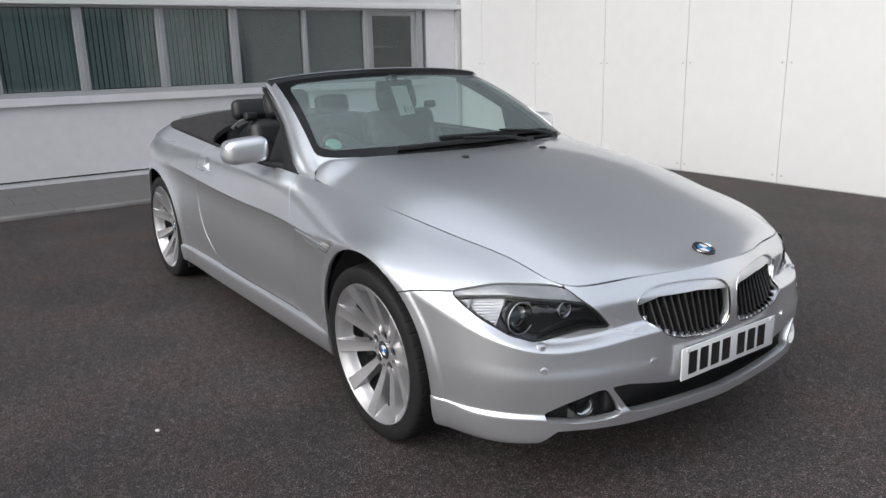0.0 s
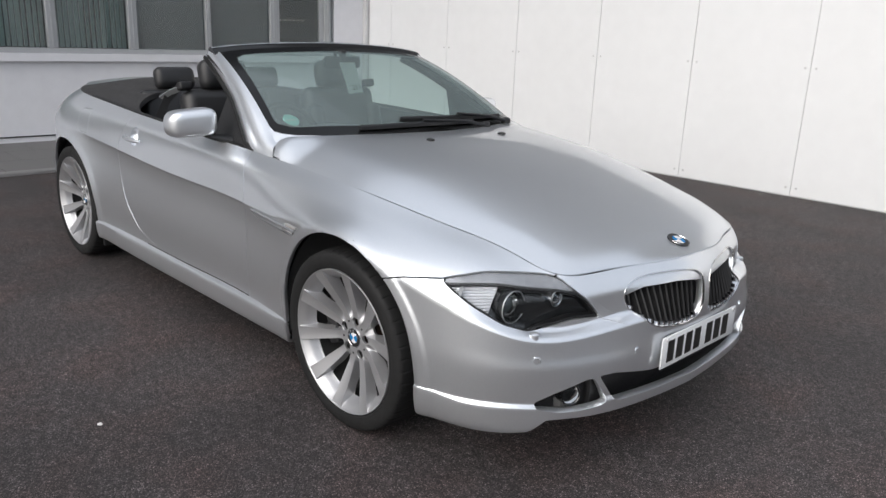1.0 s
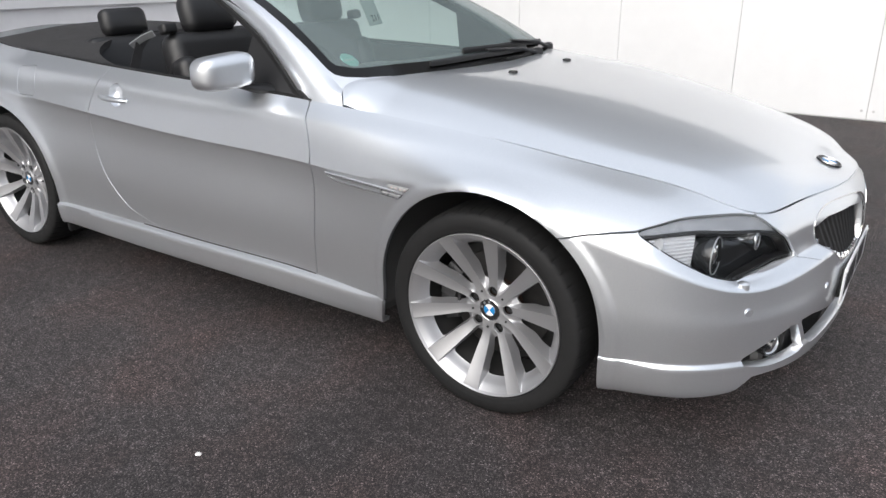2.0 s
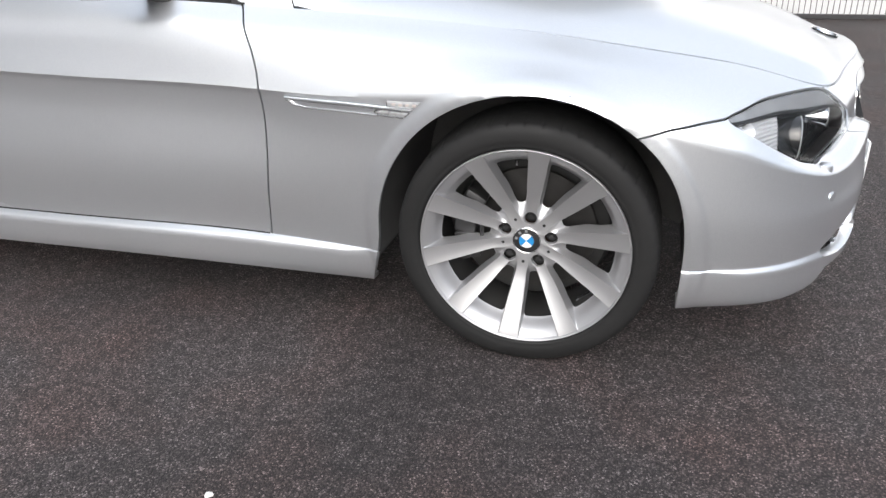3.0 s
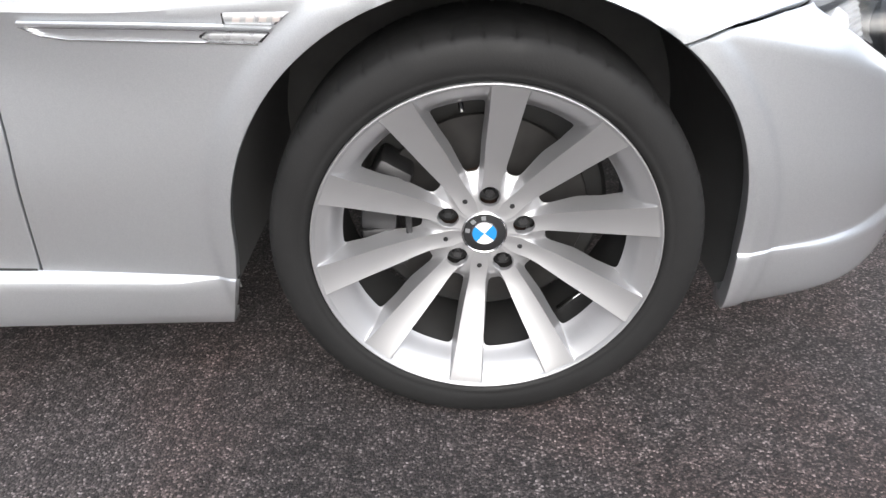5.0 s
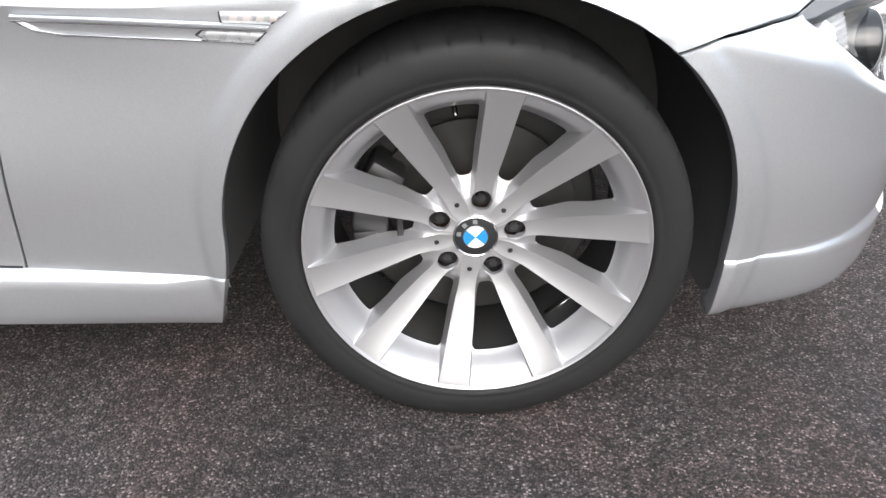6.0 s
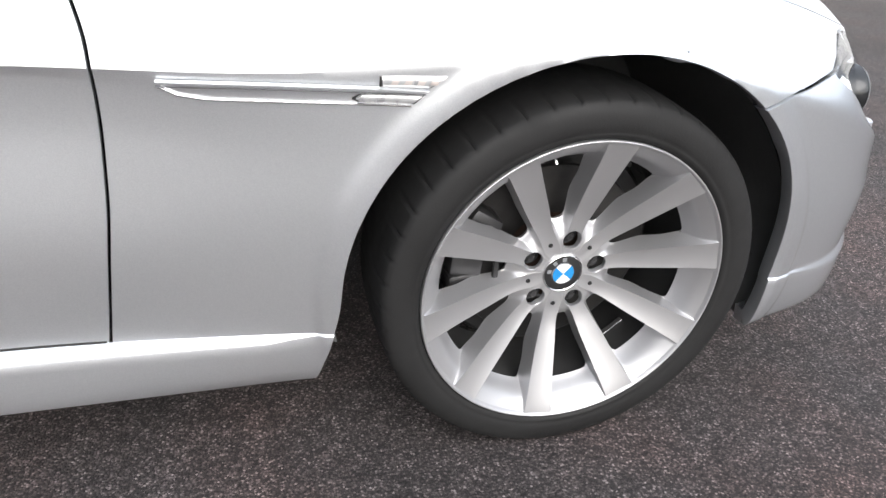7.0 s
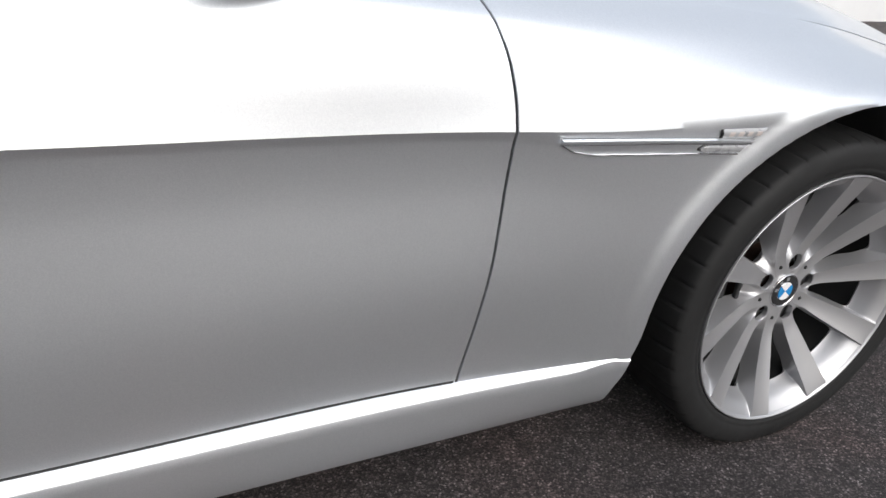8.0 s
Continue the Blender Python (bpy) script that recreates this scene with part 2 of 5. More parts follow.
def revolve(profile, n=64, axis="Y", centre=(0, 0, 0), closed=False):
    """Verts and faces of (offset along the axis, radius) pairs turned about the axis."""
    V, F = [], []
    for k in range(n):
        a = 2 * math.pi * k / n
        for o, r in profile:
            p = (r * math.cos(a), o, r * math.sin(a)) if axis == "Y" else ((o, r * math.cos(a), r * math.sin(a)) if axis == "X" else (r * math.cos(a), r * math.sin(a), o))
            V.append((p[0] + centre[0], p[1] + centre[1], p[2] + centre[2]))
    q = len(profile)
    for k in range(n):
        for j in range(q if closed else q - 1):
            a, b = k * q + j, k * q + (j + 1) % q
            c, d = ((k + 1) % n) * q + (j + 1) % q, ((k + 1) % n) * q + j
            F.append((a, b, c, d))
    return V, F


def grid_faces(nu, nv, wrap=False, start=0):
    F = []
    for i in range(nu if wrap else nu - 1):
        for j in range(nv - 1):
            a, d = start + i * nv + j, start + ((i + 1) % nu) * nv + j
            F.append((a, a + 1, d + 1, d))
    return F


def sweep(points, profile, up=(0, 0, 1), scales=None, caps=True):
    """A closed profile of (sideways, upward) pairs carried along a line of points."""
    P = [Vector(p) for p in points]
    n, V, F = len(profile), [], []
    for k, p in enumerate(P):
        t = (P[min(k + 1, len(P) - 1)] - P[max(k - 1, 0)]).normalized()
        s = t.cross(Vector(up)).normalized()
        w = s.cross(t)
        c = 1 if scales is None else scales[k]
        V += [p + s * a * c + w * b * c for a, b in profile]
    for k in range(len(P) - 1):
        for j in range(n):
            F.append((k * n + j, k * n + (j + 1) % n, (k + 1) * n + (j + 1) % n, (k + 1) * n + j))
    if caps:
        F += [tuple(range(n - 1, -1, -1)), tuple(range((len(P) - 1) * n, len(P) * n))]
    return V, F


def ring(r, n=10, flat=1.0):
    return [(r * math.cos(2 * math.pi * k / n), r * flat * math.sin(2 * math.pi * k / n)) for k in range(n)]


def natural(t, y, q):
    """A natural cubic spline through (t, y), read at q."""
    t, y, q = np.asarray(t, float), np.asarray(y, float), np.asarray(q, float)
    n, h = len(t), np.diff(t)
    A, R = np.eye(n), np.zeros(n)
    for i in range(1, n - 1):
        A[i, i - 1], A[i, i], A[i, i + 1] = h[i - 1], 2 * (h[i - 1] + h[i]), h[i]
        R[i] = 6 * ((y[i + 1] - y[i]) / h[i] - (y[i] - y[i - 1]) / h[i - 1])
    M = np.linalg.solve(A, R)
    k = np.clip(np.searchsorted(t, q) - 1, 0, n - 2)
    a, b = (t[k + 1] - q) / h[k], (q - t[k]) / h[k]
    return a * y[k] + b * y[k + 1] + ((a**3 - a) * M[k] + (b**3 - b) * M[k + 1]) * h[k] ** 2 / 6


def gentle(t, y, q):
    """A monotone cubic through (t, y), read at q: no overshoot."""
    t, y, q = np.asarray(t, float), np.asarray(y, float), np.asarray(q, float)
    h, d = np.diff(t), np.diff(y) / np.diff(t)
    m = np.zeros(len(t))
    m[0], m[-1] = d[0], d[-1]
    for i in range(1, len(t) - 1):
        if d[i - 1] * d[i] > 0:
            w1, w2 = 2 * h[i] + h[i - 1], h[i] + 2 * h[i - 1]
            m[i] = (w1 + w2) / (w1 / d[i - 1] + w2 / d[i])
    k = np.clip(np.searchsorted(t, q) - 1, 0, len(t) - 2)
    s = (q - t[k]) / h[k]
    return ((1 + 2 * s) * (1 - s) ** 2) * y[k] + s * (1 - s) ** 2 * h[k] * m[k] + s * s * (3 - 2 * s) * y[k + 1] + s * s * (s - 1) * h[k] * m[k + 1]


def inside(px, py, poly):
    """Signed distance to a closed outline, positive inside, for arrays of points."""
    poly = np.asarray(poly, float)
    best, win = np.full(px.shape, 1e9), np.zeros(px.shape, bool)
    for (ax, ay), (bx, by) in zip(poly, np.roll(poly, -1, 0)):
        ex, ey = bx - ax, by - ay
        s = np.clip(((px - ax) * ex + (py - ay) * ey) / (ex * ex + ey * ey + 1e-12), 0, 1)
        best = np.minimum(best, (px - ax - s * ex) ** 2 + (py - ay - s * ey) ** 2)
        cross = (ay > py) != (by > py)
        at = ax + (py - ay) / (by - ay + 1e-12) * ex
        win ^= cross & (px < at)
    return np.where(win, 1, -1) * np.sqrt(best)


def rounded(poly, steps=6, cut=0.35):
    """An outline with its corners cut round."""
    P, out = [np.array(p, float) for p in poly], []
    for k, p in enumerate(P):
        a, b = P[k - 1], P[(k + 1) % len(P)]
        a, b = p + (a - p) * cut, p + (b - p) * cut
        for s in np.linspace(0, 1, steps):
            out.append((1 - s) ** 2 * a + 2 * s * (1 - s) * p + s * s * b)
    return np.array(out)


def finer(P, ku, kv):
    """The grid with ku and kv times as many cells along its two directions."""
    for axis, k in ((0, ku), (1, kv)):
        n = P.shape[axis]
        at = np.linspace(0, n - 1, (n - 1) * k + 1)
        lo = np.minimum(at.astype(int), n - 2)
        f = at - lo
        f = f[:, None, None] if axis == 0 else f[None, :, None]
        P = np.take(P, lo, axis) * (1 - f) + np.take(P, lo + 1, axis) * f
    return P


def trimmed(P, masks):
    """The part of a grid of points where every mask is positive, with clean edges: verts and faces."""
    nu, nv = P.shape[:2]
    V = [tuple(p) for p in P.reshape(-1, 3)]
    M = [list(m.reshape(-1)) for m in masks]
    idx = np.arange(nu * nv).reshape(nu, nv)
    quads = np.stack([idx[:-1, :-1], idx[:-1, 1:], idx[1:, 1:], idx[1:, :-1]], -1).reshape(-1, 4)
    low, high = np.full(len(quads), 1e9), np.full(len(quads), 1e9)
    for m in masks:
        c = m.reshape(-1)[quads]
        low, high = np.minimum(low, c.min(1)), np.minimum(high, c.max(1))
    F = [list(q) for q in quads[low > 0]]
    made = {}

    def cut(k, a, b):
        key = (k, min(a, b), max(a, b))
        if key not in made:
            fa, fb = M[k][a], M[k][b]
            s = fa / (fa - fb)
            V.append(tuple(V[a][c] + s * (V[b][c] - V[a][c]) for c in range(3)))
            for m in M:
                m.append(m[a] + s * (m[b] - m[a]))
            M[k][-1] = 0.0
            made[key] = len(V) - 1
        return made[key]

    for q in quads[(low <= 0) & (high > 0)]:
        poly = list(q)
        for k in range(len(M)):
            out = []
            for i, a in enumerate(poly):
                b = poly[(i + 1) % len(poly)]
                ia, ib = M[k][a] >= 0, M[k][b] >= 0
                if ia:
                    out.append(a)
                if ia != ib and M[k][a] != 0 and M[k][b] != 0:
                    out.append(cut(k, a, b))
            poly = out
            if len(poly) < 3:
                break
        if len(poly) >= 3:
            F.append(poly)
    used = sorted({i for f in F for i in f})
    at = {i: k for k, i in enumerate(used)}
    return [V[i] for i in used], [[at[i] for i in f] for f in F]


def panel(name, P, masks, mat, parent, label="", depth=0.014, open_at=None, angle=38, lip=.0016):
    """A sheet-metal panel: the trimmed skin with its edges turned inwards."""
    V, F = trimmed(P, masks)
    V = [Vector(v) for v in V]
    N = [Vector() for _ in V]
    for f in F:
        nrm = (V[f[1]] - V[f[0]]).cross(V[f[2]] - V[f[0]])
        if len(f) > 3:
            nrm += (V[f[2]] - V[f[0]]).cross(V[f[3]] - V[f[0]])
        for i in f:
            N[i] += nrm
    edges = {}
    for f in F:
        for i, a in enumerate(f):
            b = f[(i + 1) % len(f)]
            edges[(a, b)] = edges.get((a, b), 0) + 1
    rim, top, deep = [e for e in edges if (e[1], e[0]) not in edges], {}, {}
    if open_at:  # a sector: its two straight sides stay open
        rim = [e for e in rim if not all(abs(math.atan2(V[i].z, V[i].x)) > open_at for i in e)]
    nxt = {}
    for a, b in rim:
        nxt.setdefault(a, []).append(b)
        nxt.setdefault(b, []).append(a)
    for _ in range(14):  # even out the edge's direction
        new_n = {i: (N[i].normalized() + sum((N[j].normalized() for j in js), Vector())) for i, js in nxt.items()}
        for i, v in new_n.items():
            N[i] = v
    out = {i: Vector() for i in nxt}
    for a, b in rim:
        e = (V[b] - V[a]).normalized()
        for i in (a, b):
            out[i] += e.cross(N[i].normalized())
    for a, b in rim:
        for i in (a, b):
            if i not in top:
                n = N[i].normalized() if N[i].length > 0 else Vector((0, 0, 1))
                top[i] = len(V)
                V.append(V[i] - n * lip + out[i].normalized() * min(lip * .5, depth * .1))
                deep[i] = len(V)
                V.append(V[i] - n * depth)
    for a, b in rim:
        F.append([b, a, top[a], top[b]])
        F.append([top[b], top[a], deep[a], deep[b]])
    return mesh(name, V, F, mat, parent, label, angle=angle)


# ---- the car's skin: rails run from the tail along the flank to the nose, (x, half width, z) ----
RIM = [(-3.8, 0, 0.985), (-3.7, 0.38, 0.99), (-3.45, 0.505, 0.992), (-3.14, 0.655, 0.992), (-2.78, 0.748, 0.985), (-2.35, 0.775, 0.97),
       (-1.9, 0.798, 0.954), (-1.3, 0.813, 0.938), (-0.75, 0.794, 0.914), (-0.4, 0.772, 0.889), (0, 0.742, 0.85), (0.3, 0.685, 0.8),
       (0.5, 0.633, 0.76), (0.688, 0.58, 0.706), (0.778, 0.36, 0.709), (0.838, 0.18, 0.715), (0.858, 0, 0.719)]
SHOULDER = [(-3.86, 0, 0.93), (-3.8, 0.4, 0.93), (-3.49, 0.555, 0.93), (-3.16, 0.742, 0.93), (-2.78, 0.846, 0.925), (-2.35, 0.85, 0.91),
            (-1.9, 0.855, 0.892), (-1.3, 0.857, 0.875), (-0.75, 0.855, 0.855), (-0.4, 0.847, 0.834), (0, 0.83, 0.806), (0.3, 0.798, 0.765),
            (0.5, 0.75, 0.722), (0.7, 0.64, 0.64), (0.805, 0.4, 0.64), (0.872, 0.2, 0.65), (0.895, 0, 0.655)]
CREASE = [(-3.89, 0, 0.78), (-3.85, 0.42, 0.78), (-3.53, 0.625, 0.79), (-3.18, 0.815, 0.8), (-2.78, 0.89, 0.805), (-2.35, 0.888, 0.785),
          (-1.9, 0.882, 0.757), (-1.3, 0.88, 0.731), (-0.75, 0.88, 0.719), (-0.4, 0.902, 0.714), (0, 0.923, 0.738), (0.3, 0.912, 0.665),
          (0.5, 0.868, 0.6), (0.715, 0.71, 0.523), (0.848, 0.42, 0.543), (0.895, 0.22, 0.555), (0.908, 0, 0.557)]
MID = [(-3.88, 0, 0.55), (-3.85, 0.45, 0.55), (-3.54, 0.645, 0.55), (-3.18, 0.825, 0.52), (-2.78, 0.885, 0.5), (-2.35, 0.877, 0.5),
       (-1.9, 0.866, 0.5), (-1.3, 0.865, 0.5), (-0.75, 0.866, 0.5), (-0.4, 0.882, 0.5), (0, 0.9, 0.5), (0.3, 0.905, 0.48),
       (0.52, 0.865, 0.44), (0.722, 0.718, 0.43), (0.856, 0.45, 0.43), (0.888, 0.235, 0.43), (0.895, 0, 0.43)]
LOW = [(-3.85, 0, 0.35), (-3.81, 0.45, 0.35), (-3.54, 0.66, 0.35), (-3.18, 0.828, 0.33), (-2.78, 0.872, 0.31), (-2.35, 0.865, 0.297),
       (-1.9, 0.848, 0.290), (-1.3, 0.844, 0.288), (-0.75, 0.841, 0.286), (-0.4, 0.860, 0.279), (0, 0.878, 0.3), (0.3, 0.888, 0.316),
       (0.52, 0.855, 0.316), (0.715, 0.712, 0.314), (0.846, 0.468, 0.316), (0.88, 0.24, 0.325), (0.89, 0, 0.33)]
STEP = [(-3.86, 0, 0.33), (-3.82, 0.45, 0.33), (-3.55, 0.665, 0.33), (-3.18, 0.832, 0.31), (-2.78, 0.876, 0.292), (-2.35, 0.88, 0.287),
        (-1.9, 0.865, 0.274), (-1.3, 0.861, 0.272), (-0.75, 0.858, 0.270), (-0.4, 0.868, 0.266), (0, 0.885, 0.285), (0.3, 0.8895, 0.297),
        (0.525, 0.8595, 0.301), (0.721, 0.7165, 0.299), (0.852, 0.47, 0.3), (0.886, 0.24, 0.31), (0.896, 0, 0.315)]
BOTTOM = [(-3.78, 0, 0.24), (-3.74, 0.45, 0.24), (-3.50, 0.645, 0.23), (-3.18, 0.812, 0.21), (-2.78, 0.858, 0.198), (-2.35, 0.868, 0.195),
          (-1.9, 0.856, 0.180), (-1.3, 0.850, 0.178), (-0.75, 0.845, 0.176), (-0.4, 0.842, 0.176), (0, 0.865, 0.198), (0.3, 0.866, 0.199),
          (0.52, 0.836, 0.205), (0.7, 0.722, 0.212), (0.838, 0.47, 0.236), (0.872, 0.24, 0.232), (0.885, 0, 0.228)]
SHARP = [0, 0, 0, 0, .15, .7, 1, 1, 1, .3, .0, 0, 0, .15, .15, .1, .1]  # how hard the flank's crease is


LEDGE = [0] * 12 + [.08, 1, 1, .3, 0]  # the shelf below the lamps


def mirrored(rail):
    a = np.array(rail, float)
    flip = a * (1, -1, 1)
    return np.concatenate([flip[2:0:-1], a, flip[-2:-4:-1]])


def skin():
    rails = [mirrored(r) for r in (RIM, SHOULDER, CREASE, MID, LOW, STEP, BOTTOM)]
    sharp = np.concatenate([SHARP[2:0:-1], SHARP, SHARP[-2:-4:-1]])
    t = np.concatenate([[0], np.cumsum(np.linalg.norm(np.diff(rails[2], axis=0), axis=1))])
    q = np.linspace(t[2], t[-3], 1200)
    dense = np.where(np.abs(natural(t, rails[2][:, 0], q)) < .62, 2.6, 1.0)  # more columns round the front arch
    steps = np.cumsum(dense) - dense[0]
    q = np.interp(np.linspace(0, steps[-1], 540), steps, q)
    lines = [np.stack([natural(t, r[:, k], q) for k in range(3)], 1) for r in rails]
    c = np.clip(np.interp(q, t, sharp), 0, 1)[:, None]
    rim, sho, cre, mid, low, ste, bot = lines
    xs = low[:, 0]  # the ledge closes towards the front arch on both sides
    f = np.clip(np.where(xs < 0, (-.425 - xs) / .10, (xs - .43) / .13), 0, 1)
    f = (f * f * (3 - 2 * f))[:, None]
    ste = (low + np.array((0, .003, -.004))) * (1 - f) + ste * f
    way = mid - cre
    way /= np.linalg.norm(way, axis=1, keepdims=True)
    plan = np.stack([np.gradient(cre[:, 0]), np.gradient(cre[:, 1])], 1)
    plan /= np.linalg.norm(plan, axis=1, keepdims=True)
    inward = np.stack([plan[:, 1], -plan[:, 0], 0 * plan[:, 0]], 1)  # towards the car's middle
    inward *= np.sign((inward[:, :2] * (np.stack([np.full(len(q), -1.4), 0 * q], 1) - cre[:, :2])).sum(1))[:, None]
    gap = np.linalg.norm(mid - cre, axis=1, keepdims=True)
    under = cre + way * np.minimum(0.016 + 0.041 * (1 - c), .3 * gap) + inward * (0.0058 * c)
    fade = under + (mid - under) * .42 + inward * (0.0060 * c)
    g = np.interp(q, t, np.concatenate([[0, 0], LEDGE, [0, 0]]))[:, None]
    shelf = cre + inward * .045 + np.array((0, 0, .028))
    tuck = bot + inward * 0.035 + np.array((0, 0, -0.004))
    knots = np.stack([rim, sho, shelf, cre, under, fade, mid, low, ste, bot, tuck], 1)
    smooth = np.delete(knots, 2, 1)
    with_shelf, without = [9, 7, 4, 4, 5, 6, 9, 3, 5, 2], [9, 11, 4, 5, 6, 9, 3, 5, 2]

    def section(row, counts, breaks):
        s = np.concatenate([[0], np.cumsum(np.linalg.norm(np.diff(row, axis=0), axis=1))])
        col = []
        for first, last in breaks:  # hard edges at the sill's ledge
            at = np.concatenate([np.linspace(s[k], s[k + 1], counts[k], endpoint=False) for k in range(first, last)])
            if last == len(counts):
                at = np.append(at, s[-1])
            col.append(np.stack([gentle(s[first:last + 1], row[first:last + 1, k], at) for k in range(3)], 1))
        return np.concatenate(col)

    out = []
    for k in range(len(q)):
        col = section(smooth[k], without, ((0, 6), (6, 9)))
        if c[k, 0] > 0:  # a hard crease along the doors
            col = col * (1 - c[k]) + section(smooth[k], without, ((0, 2), (2, 6), (6, 9))) * c[k]
        if g[k, 0] > 0:
            col = col * (1 - g[k]) + section(knots[k], with_shelf, ((0, 7), (7, 8), (8, 10))) * g[k]
        out.append(col)
    return np.array(out), rim


HALF, RIM_LINE = skin()
REAR_AXLE, AXLE_Z = -2.78, 0.338
ARCH_R, ARCH_R_REAR = 0.403, 0.395
for ax, rad in ((0.006, ARCH_R), (REAR_AXLE, ARCH_R_REAR)):
    rr = np.hypot(HALF[:, :, 0] - ax, HALF[:, :, 2] - AXLE_Z)
    k = np.clip((rr - rad - .026) / .018, 0, 1)  # a flat flange that runs out into the flank
    HALF[:, :, 1] += (0.0045 * (1 - k * k * (3 - 2 * k)) + .0115 * np.exp(-np.abs(rr - rad) / 0.055)) * (HALF[:, :, 1] > 0.6)
NU = len(HALF)
RIGHT = HALF * (1, -1, 1)
LEFT = HALF[::-1]
FULL = np.concatenate([RIGHT, LEFT[1:]])
V_LOW = 9 + 7 + 4 + 4 + 5 + 6 + 9  # the row of the doors' lower edge
TURN_X = -0.2


def door_front(z):
    return gentle([.20, .29, .42, .54, .68, .74, .80, .85, .92, 1.0], [-.754, -.742, -.724, -.709, -.7025, -.704, -.714, -.732, -.768, -.82], z)


def door_rear(z):
    return natural([.28, .306, .335, .38, .45, .587, .737, .878, .962, 1.05], [-1.60, -1.70, -1.81, -1.885, -1.95, -2.015, -2.02, -1.955, -1.905, -1.86], z)


def bearings(P):
    """Along-the-nose and upward coordinates of skin points, in metres."""
    return np.arctan2(np.abs(P[..., 1]), P[..., 0] - TURN_X) * 0.9, P[..., 2]


def nose(x, w):
    return math.atan2(w, x - TURN_X) * 0.9


LAMP = rounded([(nose(.440, .845), .685), (nose(.535, .735), .710), (nose(.688, .585), .707), (nose(.745, .510), .636), (nose(.786, .462), .567),
                (nose(.758, .560), .571), (nose(.735, .630), .556), (nose(.700, .705), .544), (nose(.650, .770), .566), (nose(.56, .82), .616)], 5, 0.22)
KIDNEY = rounded([(.022, .672), (.16, .688), (.305, .684), (.382, .652), (.373, .592), (.290, .517), (.15, .498), (.040, .502), (.016, .550)], 5, 0.42)
INTAKE = rounded([(-.2, .352), (0, .352), (.27, .362), (.45, .396), (.512, .395), (.446, .304), (.418, .292), (.20, .284), (0, .278), (-.2, .278)], 4, 0.12)
FOG = rounded([(nose(.730, .700), .318), (nose(.78, .65), .352), (nose(.842, .565), .390), (nose(.853, .535), .388), (nose(.868, .480), .305), (nose(.855, .50), .288), (nose(.79, .62), .282), (nose(.735, .690), .296)], 5, 0.25)


def seam(x):
    """The height of the joint between wing and bumper."""
    return np.interp(x, [.20, .265, .33, .40, .45], [.640, .652, .670, .680, .684])


def masks_of(P, side=""):
    """Signed distances that divide the skin into panels."""
    x, w, z = P[..., 0], np.abs(P[..., 1]), P[..., 2]
    a, b = bearings(P)
    d = {}
    rise = np.clip((z - AXLE_Z) / .30, 0, 1)
    narrow = np.where(x > .008, 1.055 - .055 * rise * rise * (3 - 2 * rise), 1.0)
    d["arch"] = np.minimum(np.hypot((x - 0.008) * narrow, z - AXLE_Z) - ARCH_R, np.hypot(x - REAR_AXLE, z - AXLE_Z) - ARCH_R_REAR)
    low = np.clip((AXLE_Z - z) / .15, 0, 1.2)
    d["arch"] = np.minimum(d["arch"], np.maximum(np.maximum(x - .390 + .004 * low, -.396 - .034 * low**1.3 - x), z - AXLE_Z))
    d["arch"] = np.minimum(d["arch"], np.maximum(np.abs(x - REAR_AXLE) - 0.392, z - AXLE_Z))
    d["door"] = np.minimum(door_front(z) - x, x - door_rear(z))
    d["lamp"] = np.where(x > 0.3, inside(a, b, LAMP), -1.0)
    d["kidney"] = np.where((x > 0.6), inside(w, z, KIDNEY), -1.0)
    d["intake"] = np.where((x > 0.6), inside(w, z, INTAKE), -1.0)
    d["fog"] = np.where((x > 0.6), inside(a, b, FOG), -1.0)
    above = np.where(x < 0.45, z - seam(x), np.maximum(a - nose(.688, .583), -1) * 0.8)
    above = np.where(x >= 0.45, np.minimum(np.interp(a, [nose(.688, .585), nose(.535, .735), nose(.44, .845)], [.700, .703, .684]) * -1 + z, a - nose(.690, .583)), above)
    d["wing"] = np.where(x < 0.05, 1.0, above)
    d["fuel"] = np.where(x < -2, inside(x, z, rounded([(-2.555, .80), (-2.565, .925), (-2.435, .932), (-2.415, .80)], 4, 0.18)), -1.0)
    d["lip"] = np.where(x > .5, z - np.interp(w, [.0, .44, .62, .665, .705, .742, .80], [.243, .256, .260, .258, .214, .192, .150]), 1.0)
    return d


car = empty("convertible_car", "silver metallic two-door convertible with folded roof, parked on asphalt", "car")
GAP = 0.0028


def build_flank(P):
    d = masks_of(P)
    up = P[:, : V_LOW + 1]
    u = {k: v[:, : V_LOW + 1] for k, v in d.items()}
    x = up[..., 0]
    wing = panel("front_wing", up, [u["arch"], x - door_front(up[..., 2]) - GAP, u["wing"] - GAP, -u["lamp"] - 0.002, 0.80 - x], PAINT, car, angle=15)
    me = wing.data  # the crease ends behind the arch
    me.set_sharp_from_angle(angle=radians(38))
    hard = [e.use_edge_sharp for e in me.edges]
    me.set_sharp_from_angle(angle=radians(15))
    for e, flag in zip(me.edges, hard):
        if me.vertices[e.vertices[0]].co.x > -.36:
            e.use_edge_sharp = flag
    panel("door", up, [u["arch"], u["door"] - GAP, np.hypot(x + 1.812, up[..., 2] - .853) - .047], PAINT, car, angle=15)
    panel("rear_quarter", up, [u["arch"], door_rear(up[..., 2]) - x - GAP, -u["fuel"] - 0.0015], PAINT, car, angle=15)
    panel("fuel_flap", up, [u["fuel"] - 0.0015], PAINT, car)
    down, v = P[:, V_LOW:], {k: m[:, V_LOW:] for k, m in d.items()}
    panel("side_sill", down, [v["arch"], 0.02 - down[..., 0]], PAINT, car)


